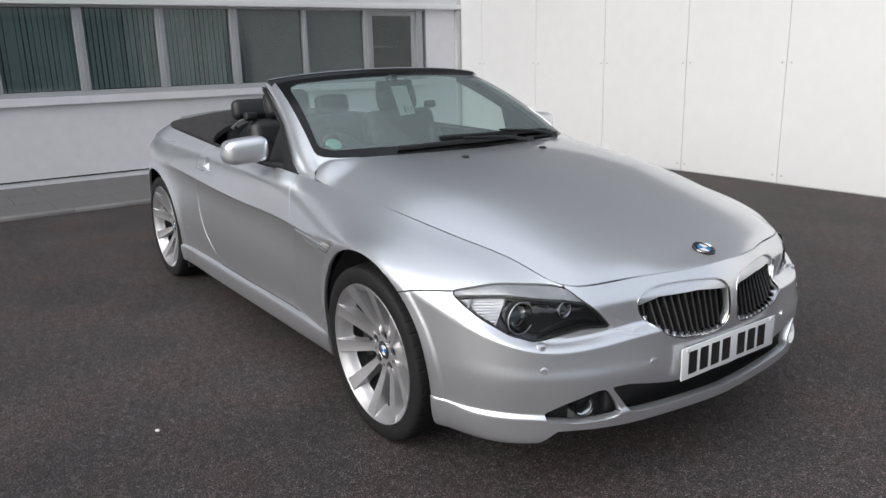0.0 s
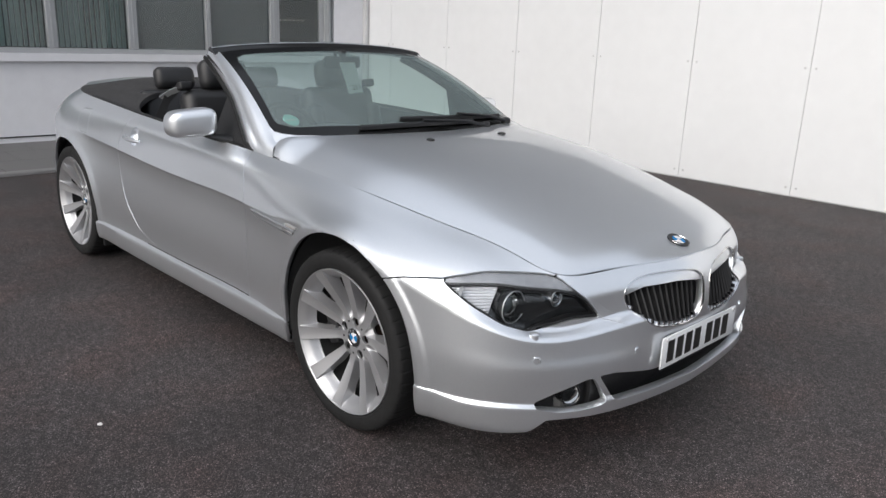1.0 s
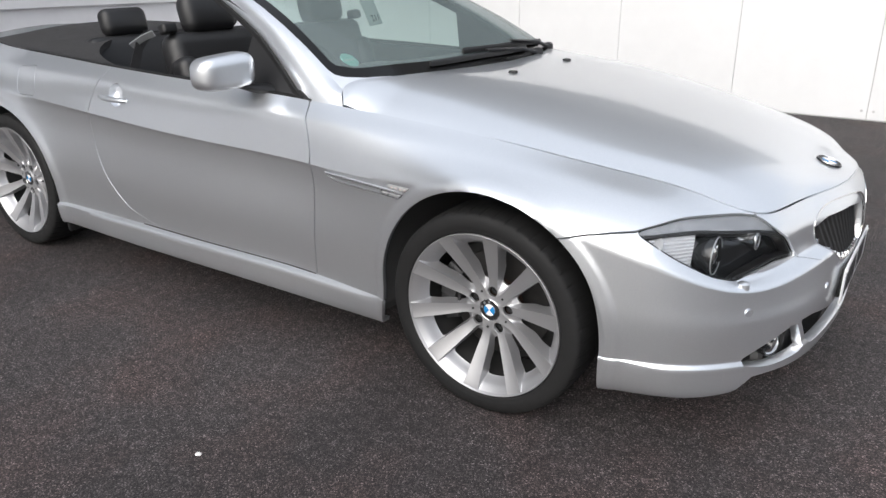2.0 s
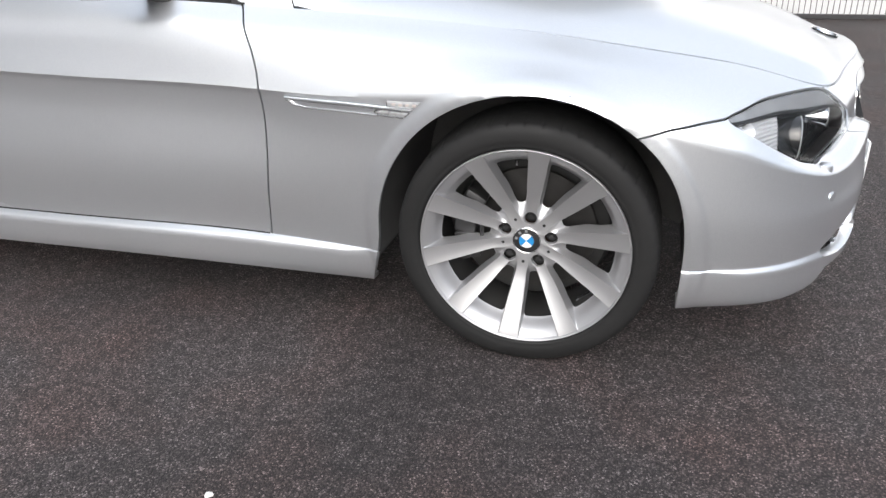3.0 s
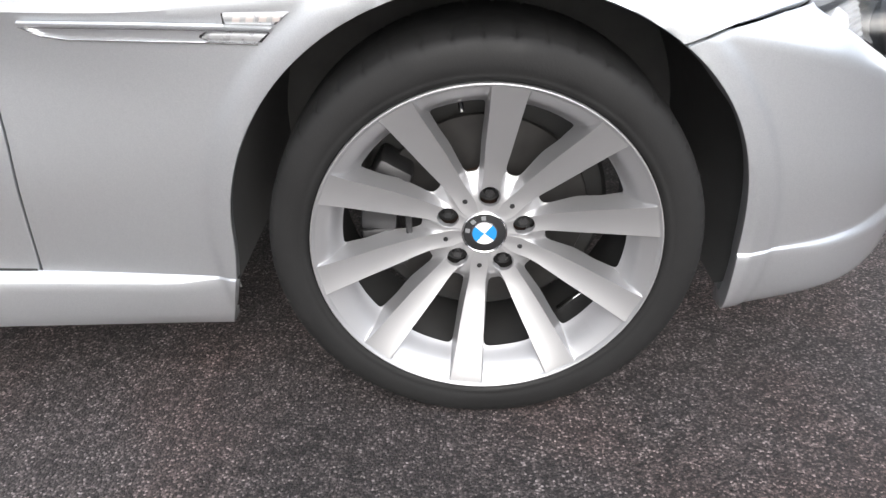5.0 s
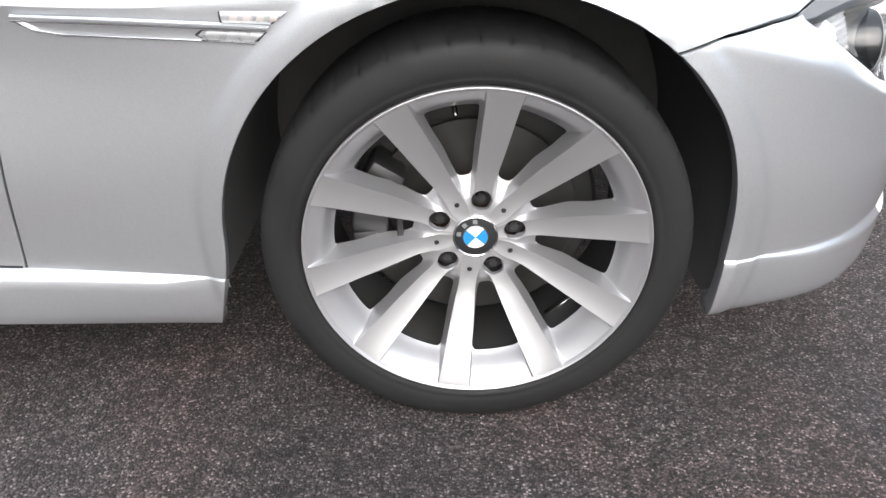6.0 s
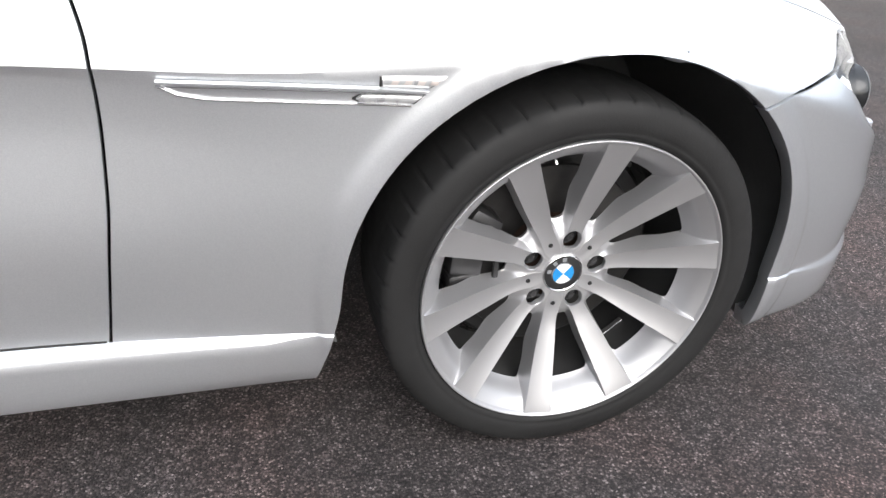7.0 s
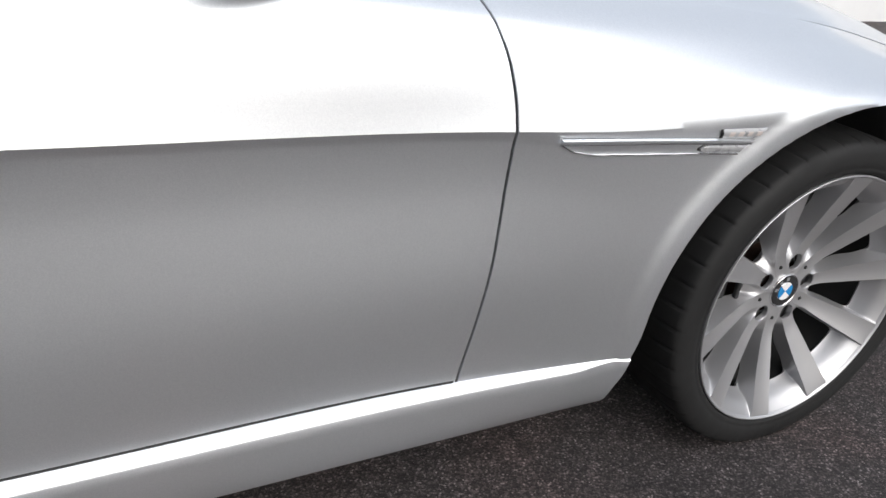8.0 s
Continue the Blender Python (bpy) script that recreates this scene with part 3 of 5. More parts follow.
build_flank(RIGHT)
build_flank(LEFT)
nosed = finer(FULL[FULL[:, 25, 0] > .02], 2, 2)
fd = masks_of(nosed)
panel("front_bumper", nosed, [fd["arch"], nosed[..., 0] - 0.05, -fd["wing"] - GAP, -fd["lamp"] - 0.002, -fd["kidney"], -fd["intake"], -fd["fog"], fd["lip"]], PAINT, car, depth=0.030)

# bonnet: a crowned sheet between the rim lines
front = RIM_LINE[:, 0] > -0.95
BX, BW, BZ = RIM_LINE[front, 0], RIM_LINE[front, 1], RIM_LINE[front, 2]


def crown(x):
    return gentle([-1.0, -.62, -.29, 0, .30, .55, .70, .78, .87], [1.03, 1.004, .980, .945, .888, .824, .773, .740, .718], x)


def cowl(y):
    """The bonnet's rear edge."""
    return gentle([0, .30, .55, .66, .715, .735, .785, .9], [-.445, -.475, -.550, -.615, -.664, -.673, -.637, -.55], np.abs(y))


def cowl_height(x, y):
    """A sheet that is flat across and falls at its edges: the bonnet's rear part and the foot of the glass."""
    yr, zr = np.interp(x, BX, BW), np.interp(x, BX, BZ)
    r = np.clip(np.abs(y) / np.maximum(yr, 1e-3), 0, 1.05)
    return zr + np.maximum(crown(x) - zr, 0) * (1 - r**gentle([-1.0, -.65, -.4, 0, .4, .9], [13, 12, 9, 6, 4.4, 3.4], x))


def bonnet_height(x, y):
    """The bonnet: a shallow vault between two folds, and sloping sides outside them."""
    x, y = np.asarray(x, float), np.asarray(y, float)
    base = cowl_height(x, y)
    w, zr = np.interp(x, BX, BW), np.interp(x, BX, BZ)
    top = np.maximum(crown(x), zr + .002)
    fold = np.maximum(w - gentle([-.75, -.45, -.2, .1, .6, .72, .9], [.060, .056, .063, .068, .076, .060, .050], x), .60 * np.maximum(w, .01))
    knee = zr + np.minimum(gentle([-.75, -.45, 0, .6, .72, .9], [.031, .029, .034, .038, .028, .010], x), .6 * (top - zr))
    vault = top - (top - knee) * (np.abs(y) / fold) ** gentle([-.75, -.5, -.2, .1, .5, .9], [9, 7, 5.5, 4.5, 3.6, 3.0], x)
    side = zr + (knee - zr) * (w - np.abs(y)) / np.maximum(w - fold, 1e-3)
    folded = -np.log(np.exp(-vault / .0016) + np.exp(-side / .0016)) * .0016
    k = np.clip((x + .63) / .16, 0, 1) * np.clip((.80 - x) / .15, 0, 1)
    k = k * k * (3 - 2 * k)
    return base * (1 - k) + folded * k


gx, gy = np.meshgrid(np.linspace(-.72, .858, 180), np.linspace(-.86, .86, 300), indexing="ij")
BONNET = np.stack([gx, gy, bonnet_height(gx, gy)], -1)[::-1]
outline = np.concatenate([np.stack([BX, BW], 1), np.stack([BX, -BW], 1)[::-1]])
bm_mask = inside(BONNET[..., 0], BONNET[..., 1], outline)
panel("bonnet", BONNET, [bm_mask - .0046, BONNET[..., 0] - cowl(BONNET[..., 1]) - .015], PAINT, car, lip=.003)

# boot lid and the cover over the folded roof
back = RIM_LINE[:, 0] < -1.85
DX, DW, DZ = RIM_LINE[back, 0], RIM_LINE[back, 1], RIM_LINE[back, 2]
gx, gy = np.meshgrid(np.linspace(-1.92, -3.80, 95), np.linspace(-.80, .80, 60), indexing="ij")
yr, zr = np.interp(gx, DX, DW), np.interp(gx, DX, DZ)
DECK = np.stack([gx, gy, zr + 0.028 * (1 - np.clip(np.abs(gy) / np.maximum(yr, 0.01), 0, 1.05) ** 2.2)], -1)
dmask = inside(gx, gy, np.concatenate([np.stack([DX, DW], 1), np.stack([DX, -DW], 1)[::-1]]))
edge = -3.34 + 0.10 * (np.abs(gy) / 0.7) ** 2
panel("boot_lid", DECK, [dmask - GAP, edge - gx - GAP], PAINT, car)
cockpit_back = -2.52 + 0.52 * (np.abs(gy) / 0.75) ** 4
bulge = .026 * np.clip(1 - (np.abs(gy) / .62) ** 2.5, 0, 1) * np.clip((gx - edge) / .12, 0, 1)
panel("roof_cover", DECK + np.stack([0 * gx, 0 * gx, .004 + bulge], -1), [dmask - 0.004, gx - edge - GAP, cockpit_back - gx], FABRIC, car, "dark fabric cover over the folded roof", depth=0.03)


# ---- wheels ----
def tyre_profile():
    """Half of the tyre's section from the bead to the crown: (offset from the middle, radius)."""
    half = [(.080, .256), (.088, .2635), (.0930, .2700), (.1015, .2735), (.1062, .2775), (.1072, .2830), (.1068, .2850), (.1082, .2880), (.1092, .3000), (.1078, .3140), (.1045, .3250),
            (.0995, .3315), (.0935, .3345), (.080, .3368), (.060, .3385), (.020, .3398)]
    return half + [(-o, r) for o, r in reversed(half)]


SPOKES, SPOKE_PHASE, BOLT_R = 10, 82.0, .0645


def build_wheel(name):
    """A ten-spoke wheel with its tyre; the axle runs along y and the outer face looks to -y."""
    w = empty(name, "", "")
    prof = tyre_profile()
    V, F = revolve([(-o, r) for o, r in prof], 528)
    n = len(prof)
    for k in range(528):  # grooves across the shoulders
        for j in (11, 12, 13, 14, n - 15, n - 14, n - 13, n - 12):
            if (k + (0 if j < n / 2 else 5)) % 11 < 1:
                x, y, z = V[k * n + j]
                r = math.hypot(x, z)
                V[k * n + j] = (x * (r - .0030) / r, y, z * (r - .0030) / r)
    mesh("tyre", V, F, RUBBER, w, "black low-profile rubber tyre", angle=50)
    # rim: silver lip and a darker barrel
    V, F = revolve([(-.0985, .2635), (-.1022, .2658), (-.1048, .2678), (-.1060, .2692), (-.1061, .2704), (-.1050, .2714), (-.098, .2716), (-.085, .2660)], 144)
    rim = mesh("rim", V, F, WHEEL_SILVER, w, "silver ten-spoke alloy rim", angle=60)
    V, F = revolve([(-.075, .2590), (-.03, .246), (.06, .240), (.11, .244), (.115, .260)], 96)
    mesh("barrel", V, F, LAMP_GREY_DULL, rim, "dark inner barrel")
    # ten spokes, each with its share of the dish; every second one carries a bolt hole
    n_r = 72
    row = np.linspace(.036, .2668, n_r)
    half = gentle([.036, .070, .090, .12, .16, .20, .24, .258, .2668], [.0165, .0142, .0140, .0165, .0198, .0222, .0246, .0260, .0272], row)
    soft = gentle([.036, .08, .12, .20, .24, .2668], [.012, .0090, .0062, .0048, .0044, .0032], row)
    face = gentle([.036, .075, .095, .15, .20, .245, .258, .2668], [-.0410, -.0415, -.0440, -.0605, -.0785, -.0955, -.1002, -.1030], row)
    dish = gentle([.036, .066, .080, .092, .103, .15, .195, .2157, .2285, .245, .258, .2668], [-.0410, -.0405, -.037, -.030, -.021, -.018, -.034, -.0380, -.0500, -.0815, -.0945, -.1015], row)
    lim = math.sin(radians(15.0))
    a_edge = np.arcsin(np.minimum(half / row, lim))
    b_edge = np.minimum(np.arcsin(np.minimum((half + soft) / row, math.sin(radians(17.2)))), radians(17.2))
    cols, ys = [], []
    for f in np.linspace(-1, 1, 13):  # the spoke's face, slightly hollow
        cols.append(a_edge * f)
        ys.append(face + .0012 * (1 - f * f))
    for f in np.linspace(0, 1, 9)[1:]:  # its sides
        cols.append(a_edge + (b_edge - a_edge) * f)
        ys.append(dish + (face - dish) * (1 - f) ** 1.9)
    for f in np.linspace(0, 1, 9)[1:]:
        cols.append(b_edge + (radians(18) - b_edge) * f)
        ys.append(dish)
    cols, ys = [-c for c in cols[:12:-1]] + cols, ys[:12:-1] + ys
    th, y = np.array(cols), np.array(ys)
    rad = np.ones((len(th), 1)) * row[None]
    d = np.abs(rad * np.sin(th))
    S = np.stack([rad * np.cos(th), y, rad * np.sin(th)], -1)
    side = d - (half + soft * .85)[None]
    inner, outer = rad - .101, .2275 - rad
    w1 = -np.log(np.exp(-side / .003) + np.exp(-inner / .004) + np.exp(-outer / .0035)) * .003
    hole = np.hypot(S[..., 0] - BOLT_R, S[..., 2]) - .0178
    plain_spoke = panel("spoke", S, [-w1], WHEEL_SILVER, rim, depth=.011, open_at=radians(17.99), angle=24)
    bolt_spoke = panel("spoke", S, [-w1, hole], WHEEL_SILVER, rim, depth=.011, open_at=radians(17.99), angle=24)
    for k in range(SPOKES):
        o = bolt_spoke if k == 0 else plain_spoke if k == 1 else (bolt_spoke if k % 2 == 0 else plain_spoke).copy()
        if k > 1:
            scene.collection.objects.link(o)
        o.matrix_basis = Matrix.Rotation(-radians(SPOKE_PHASE + 36 * k), 4, "Y")
    for k in range(5):
        a = radians(SPOKE_PHASE + 72 * k)
        cx, cz = BOLT_R * math.cos(a), BOLT_R * math.sin(a)
        V, F = revolve([(-.0300, .0), (-.0300, .0050), (-.0285, .0056), (-.0285, .0078), (-.0270, .0088), (-.0120, .0092)], 6, centre=(cx, 0, cz))
        bolt = mesh("wheel_bolt", V, F, DARK_METAL, rim, smooth=False)
        V, F = revolve([(-.0145, .0), (-.0145, .0160), (-.0170, .0182)], 24, centre=(cx, 0, cz))
        mesh("bolt_seat", V, F, DARK_METAL, bolt)
        a = radians(SPOKE_PHASE + 36 + 72 * k)
        V, F = revolve([(-.0418, .0), (-.0420, .0036), (-.0405, .0043)], 12, centre=(.0640 * math.cos(a), 0, .0640 * math.sin(a)))
        mesh("pin_hole", V, F, BLACK_PLASTIC, rim)
    # centre cap with a roundel of four quarters
    V, F = revolve([(-.0440, 0), (-.0440, .030), (-.0432, .0340), (-.036, .0365)], 48)
    cap = mesh("centre_cap", V, F, BLACK_PLASTIC, w, "black round cap with a blue and white roundel")
    V, F = revolve([(-.0400, .0378), (-.0436, .0368), (-.0442, .0356), (-.0434, .0345)], 48)
    mesh("cap_ring", V, F, CHROME, cap)
    V, F = revolve([(-.0440, .0212), (-.0449, .0206), (-.0449, .0198), (-.0440, .0190)], 40)
    mesh("roundel_ring", V, F, CHROME, cap)
    roundel(cap, .0196, lambda u, v: (u, -.0447, v), turn=-41)
    for a in (92, 130, 168):  # plain raised marks on the black ring
        mark = box(-.0036, .0036, -.0004, .0004, -.0036, .0036, 0, m=Matrix.Translation((.0275 * math.cos(radians(a)), -.0443, .0275 * math.sin(radians(a)))) @ Matrix.Rotation(-radians(a - 90), 4, "Y"))
        part("ring_mark", mark, LAMP_GREY, cap, smooth=False)
    # valve between two spokes
    a = radians(SPOKE_PHASE + 17)
    stem = [Vector((r * math.cos(a), y, r * math.sin(a))) for r, y in ((.240, .004), (.216, -.010), (.200, -.020))]
    V, F = sweep(stem, ring(.0048, 10), up=(1, 0, 0), scales=[1.0, 1.0, .85])
    mesh("valve", V, F, CHROME, rim, "bright metal valve stem")
    # balance weights stuck inside the barrel
    a = radians(SPOKE_PHASE - 36 * 3.65)
    weight = box(-.003, .003, -.006, .006, -.030, .030, .001, m=Matrix.Rotation(-a, 4, "Y") @ Matrix.Translation((.2385, .020, 0)), seg=1)
    part("balance_weight", weight, CHROME, rim, "bright balance weight", smooth=False)
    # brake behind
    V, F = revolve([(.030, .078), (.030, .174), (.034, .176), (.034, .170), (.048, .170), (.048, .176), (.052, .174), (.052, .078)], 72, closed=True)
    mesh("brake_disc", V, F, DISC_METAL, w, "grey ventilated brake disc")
    V, F = revolve([(.004, .0), (.004, .074), (.009, .081), (.030, .083)], 48)
    mesh("disc_hat", V, F, RUST, w, "rusty brown disc hat")
    V, F = revolve([(.0030, .0735), (.0022, .0755), (.0022, .0775), (.0040, .0795)], 48)
    mesh("hat_edge", V, F, CORNER, w, "bright worn edge of the disc hat")
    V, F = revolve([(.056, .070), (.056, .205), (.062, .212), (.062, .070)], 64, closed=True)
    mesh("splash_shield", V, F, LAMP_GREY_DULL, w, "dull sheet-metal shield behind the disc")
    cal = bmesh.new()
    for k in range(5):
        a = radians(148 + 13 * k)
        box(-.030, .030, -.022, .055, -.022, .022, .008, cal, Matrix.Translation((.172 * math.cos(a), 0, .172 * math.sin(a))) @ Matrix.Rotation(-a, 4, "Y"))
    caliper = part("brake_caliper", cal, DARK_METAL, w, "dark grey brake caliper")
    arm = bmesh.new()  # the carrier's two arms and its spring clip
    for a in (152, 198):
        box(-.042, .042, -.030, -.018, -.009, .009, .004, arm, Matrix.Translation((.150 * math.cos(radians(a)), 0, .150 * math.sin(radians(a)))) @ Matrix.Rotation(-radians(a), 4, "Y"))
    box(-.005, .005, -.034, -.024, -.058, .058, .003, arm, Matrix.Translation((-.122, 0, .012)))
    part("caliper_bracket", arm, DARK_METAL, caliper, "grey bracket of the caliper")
    return w


def roundel(parent, r, place, turn=0.0):
    """Four quarters, blue and white, on a disc; place maps flat coordinates to the car."""
    for k in range(4):
        pts = [(0, 0)] + [(r * math.cos(radians(90 * k + turn + 90 * j / 10)), r * math.sin(radians(90 * k + turn + 90 * j / 10))) for j in range(11)]
        front = [Vector(place(u, v)) for u, v in pts]
        c = Vector(place(0, 0))
        out = (front[2] - c).cross(front[6] - c).normalized()
        V = [p + out * 0.0006 for p in front] + [p - out * 0.0006 for p in front]
        n = len(pts)
        F = [tuple(range(n)), tuple(range(2 * n - 1, n - 1, -1))] + [(i, n + i, n + (i + 1) % n, (i + 1) % n) for i in range(n)]
        mesh("roundel_quarter", V, F, BLUE_ENAMEL if k % 2 == 0 else WHITE_ENAMEL, parent, smooth=False)


wheel = build_wheel("wheel")
wheel.parent = car
WHEEL_Y, AXLE_HEIGHT = 0.800, 0.338
CAMBER = 2.0
wheel.matrix_basis = pose(0, -WHEEL_Y, AXLE_HEIGHT, CAMBER)
for x, y, turn in ((REAR_AXLE, -WHEEL_Y + .032, 0), (0, WHEEL_Y, 180), (REAR_AXLE, WHEEL_Y - .032, 180)):
    c = copy_thing(wheel, pose(x, y, AXLE_HEIGHT, 0, 0, turn) @ pose(0, 0, 0, CAMBER if x > -1 else 0, 23 if x < -1 else 0, 0))

# arch liners, under-tray and cockpit tub
for x in (0.004, REAR_AXLE):
    for s in (-1, 1):
        rim_y = .868 if x > -1 else .815
        prof = [(s * .30, .10), (s * .30, .425), (s * (rim_y - .013), .425), (s * rim_y, .412)]
        V, F = [], []
        n = 40
        for k in range(n + 1):
            a = radians(-20 + 211 * k / n)
            for y, r in prof:
                V.append((x + r * math.cos(a), y, AXLE_Z + r * math.sin(a)))
        mesh("arch_liner", V, grid_faces(n + 1, 4), LINER, car)
tray = bmesh.new()
box(-3.45, -3.2, -.60, .60, .26, .32, .02, tray)
box(-2.36, -.44, -.83, .83, .20, .26, .02, tray)
box(.42, .76, -.60, .60, .255, .31, .02, tray)
box(-3.45, .40, -.29, .29, .21, .28, .02, tray)
part("under_tray", tray, LINER, car)
for s in (-1, 1):
    mud = box(-2.40, -2.375, s * .80 - .06, s * .80 + .06, .14, .30, .008)
    part("mud_flap", mud, BLACK_PLASTIC, car)
part("arch_clip", box(.102, .106, -.929, -.917, .730, .742, .001, seg=1), BLACK_PLASTIC, car, "small black clip at the arch edge")


# ---- the place ----
ground_bm = bmesh.new()
bmesh.ops.create_grid(ground_bm, x_segments=24, y_segments=24, size=150)
ground = part("ground", ground_bm, ASPHALT, None, smooth=False)
tagged(ground, "dark brownish-grey asphalt yard with fine pale aggregate", "asphalt", kind="structure")

WALL_X, WALL_Y = -7.60, 5.17
# white boarded wall
wall_white = empty("wall_white", "white boarded wall with narrow vertical joints", "wall", kind="structure")
core = box(-7.8, 1.0, WALL_Y + .012, WALL_Y + .20, 0.0, 2.8)
part("wall_core", core, JOINT_GREY, wall_white, smooth=False)
edges = [-7.52, -6.99, -5.78, -4.50, -3.25, -2.04, -.82, .40, 1.02]
for a, b in zip(edges, edges[1:]):
    part("board", box(a + .0035, b - .0035, WALL_Y, WALL_Y + .018, 0.012, 2.8, .002, seg=1), WHITE_BOARD, wall_white, smooth=False)
for a in edges[1:-1]:
    for dx in (-.05, .05):
        for z in (.09, 1.24, 2.4):
            b2 = bmesh.new()
            bmesh.ops.create_cone(b2, cap_ends=True, segments=10, radius1=.012, radius2=.009, depth=.008, matrix=pose(a + dx, WALL_Y - .003, z, 90))
            part("screw_cap", b2, JOINT_GREY, wall_white)


# ---- the car's fittings ----
def offset(P, d):
    """The grid moved along its outward normal by d."""
    du, dv = np.gradient(P, axis=0), np.gradient(P, axis=1)
    n = np.cross(dv, du)
    n /= np.maximum(np.linalg.norm(n, axis=-1, keepdims=True), 1e-9)
    return P + n * d


def flank(x, z, off=0.0, side=-1):
    """The point of the flank at x and z, off metres proud of the skin."""
    i = float(np.interp(x, HALF[:, 25, 0], np.arange(NU)))
    k, f = int(i), i - int(i)
    col = HALF[k] * (1 - f) + HALF[min(k + 1, NU - 1)] * f
    w = float(np.interp(z, col[::-1, 2], col[::-1, 1]))
    return Vector((x, side * (w + off), z))


def nose_point(w, z, off=0.0):
    """The point of the nose's skin nearest to a half width and height, off metres ahead of it."""
    d = (HALF[:, :, 1] - abs(w)) ** 2 + (HALF[:, :, 2] - z) ** 2 + np.where(HALF[:, :, 0] < 0.5, 9, 0)
    near = np.argsort(d.reshape(-1))[:6]
    k = 1 / (d.reshape(-1)[near] + 1e-6)
    return Vector((float((HALF[:, :, 0].reshape(-1)[near] * k).sum() / k.sum()) + off, w, z))


def flank_plate(name, lower, upper, off, thick, mat, parent, side=-1, n=24, label=""):
    """A strip that lies on the flank between two lines of (x, z)."""
    lower, upper = np.array(lower, float), np.array(upper, float)
    V, F = [], []
    rows = 5
    for i in range(n):
        s = i / (n - 1)
        a = [float(np.interp(s, np.linspace(0, 1, len(l)), l[:, k])) for l in (lower, upper) for k in (0, 1)]
        for j in range(rows):
            t = j / (rows - 1)
            bulge = thick * (1 - (2 * t - 1) ** 4)
            V.append(flank(a[0] + (a[2] - a[0]) * t, a[1] + (a[3] - a[1]) * t, off + bulge, side))
    F = grid_faces(n, rows)
    if side > 0:
        F = [f[::-1] for f in F]
    return mesh(name, V, F, mat, parent, label)


def headlamp(side):
    P = RIGHT if side < 0 else LEFT
    P = P[(P[:, 25, 0] > .3) & (np.abs(P[:, 25, 1]) > .3)]
    P = finer(P, 2, 5)  # fine enough for the ribs
    d = masks_of(P)
    a, b = bearings(P)
    lamp = empty("headlamp", "clear-lensed headlamp unit with a round projector and grey indicator strip", "")
    lamp.parent = car
    strip = np.interp(a, [nose(.75, .52), nose(.688, .585), nose(.56, .71), nose(.44, .845)], [.652, .668, .680, .674])
    split = a - (nose(.60, .775) + (b - .62) * -0.25)
    panel("housing", offset(P, -.048), [d["lamp"] + .006], LAMP_DARK, lamp, depth=.004)
    panel("indicator_strip", offset(P, -.010), [d["lamp"] - .0012, b - strip], INDICATOR, lamp, "grey ribbed indicator strip", depth=.03)
    Q = finer(P, 6, 1)
    qa, qb = bearings(Q)
    q_strip = np.interp(qa, [nose(.75, .52), nose(.688, .585), nose(.56, .71), nose(.44, .845)], [.652, .668, .680, .674])
    q_lamp, q_split = masks_of(Q)["lamp"], qa - (nose(.60, .775) + (qb - .62) * -0.25)
    ribs = offset(Q, -.022 + 0.0020 * np.sin(qb * 2 * math.pi / .0085)[..., None])
    panel("reflector", ribs, [q_lamp - .008, q_strip - qb - .004, q_split], CORNER, lamp, "silver ribbed corner reflector", depth=.03)
    panel("bezel", offset(P, -.012), [d["lamp"] - .001, .0055 - d["lamp"], strip - b + .004], BLACK_PLASTIC, lamp, depth=.03)
    panel("divider", offset(P, -.008), [d["lamp"] - .002, strip - b + .003, b - strip + .004], BLACK_PLASTIC, lamp, depth=.03)
    for (w, z, back, r), nm in (((.705, .609, .012, .054), "projector"), ((.592, .634, .016, .026), "side_projector")):
        j = np.argmin((P[..., 1] - side * w) ** 2 + (P[..., 2] - z) ** 2 + np.where(P[..., 0] < .4, 9, 0))
        x = P.reshape(-1, 3)[j][0] - back - .02
        c = (x, side * w, z)
        V, F = revolve([(-.05, r * .7), (.0, r), (.008, r * .97), (.006, r * .86), (-.012, r * .80)], 36, "X", c)
        pr = mesh(nm, V, F, LAMP_DARK if r > .03 else REFLECTOR, lamp, "round projector lamp")
        V, F = revolve([(.006, r * .99), (.0095, r * .96), (.006, r * .92)], 36, "X", c)
        mesh("projector_ring", V, F, LAMP_GREY, pr)
        V, F = revolve([(-.010, r * .80), (.0, r * .74), (.010, r * .45), (.013, 0)], 36, "X", c)
        mesh("projector_lens", V, F, LENS_GLASS, pr)
        V, F = revolve([(-.012, r * .8), (-.03, r * .4), (-.034, 0)], 30, "X", c)
        mesh("projector_bowl", V, F, REFLECTOR, pr)
    facet = rounded([(nose(.690, .580), .703), (nose(.752, .503), .632), (nose(.790, .458), .562), (nose(.850, .392), .546)], 3, .04)
    fm = inside(a, b, facet)
    (fx, fz), (gx, gz) = (nose(.690, .580), .703), (nose(.850, .392), .546)
    across = np.abs((a - fx) * (gz - fz) - (b - fz) * (gx - fx)) / math.hypot(gx - fx, gz - fz)
    panel("lamp_surround", offset(P, .0008 + across[..., None] * .07), [fm], PAINT, lamp, "silver wedge beside the lens", depth=.02)
    lens = panel("lens", offset(P, -.0015), [d["lamp"] - .003], LENS, lamp, "clear plastic lens", depth=.006)
    lens.visible_shadow = False


headlamp(-1)
headlamp(1)

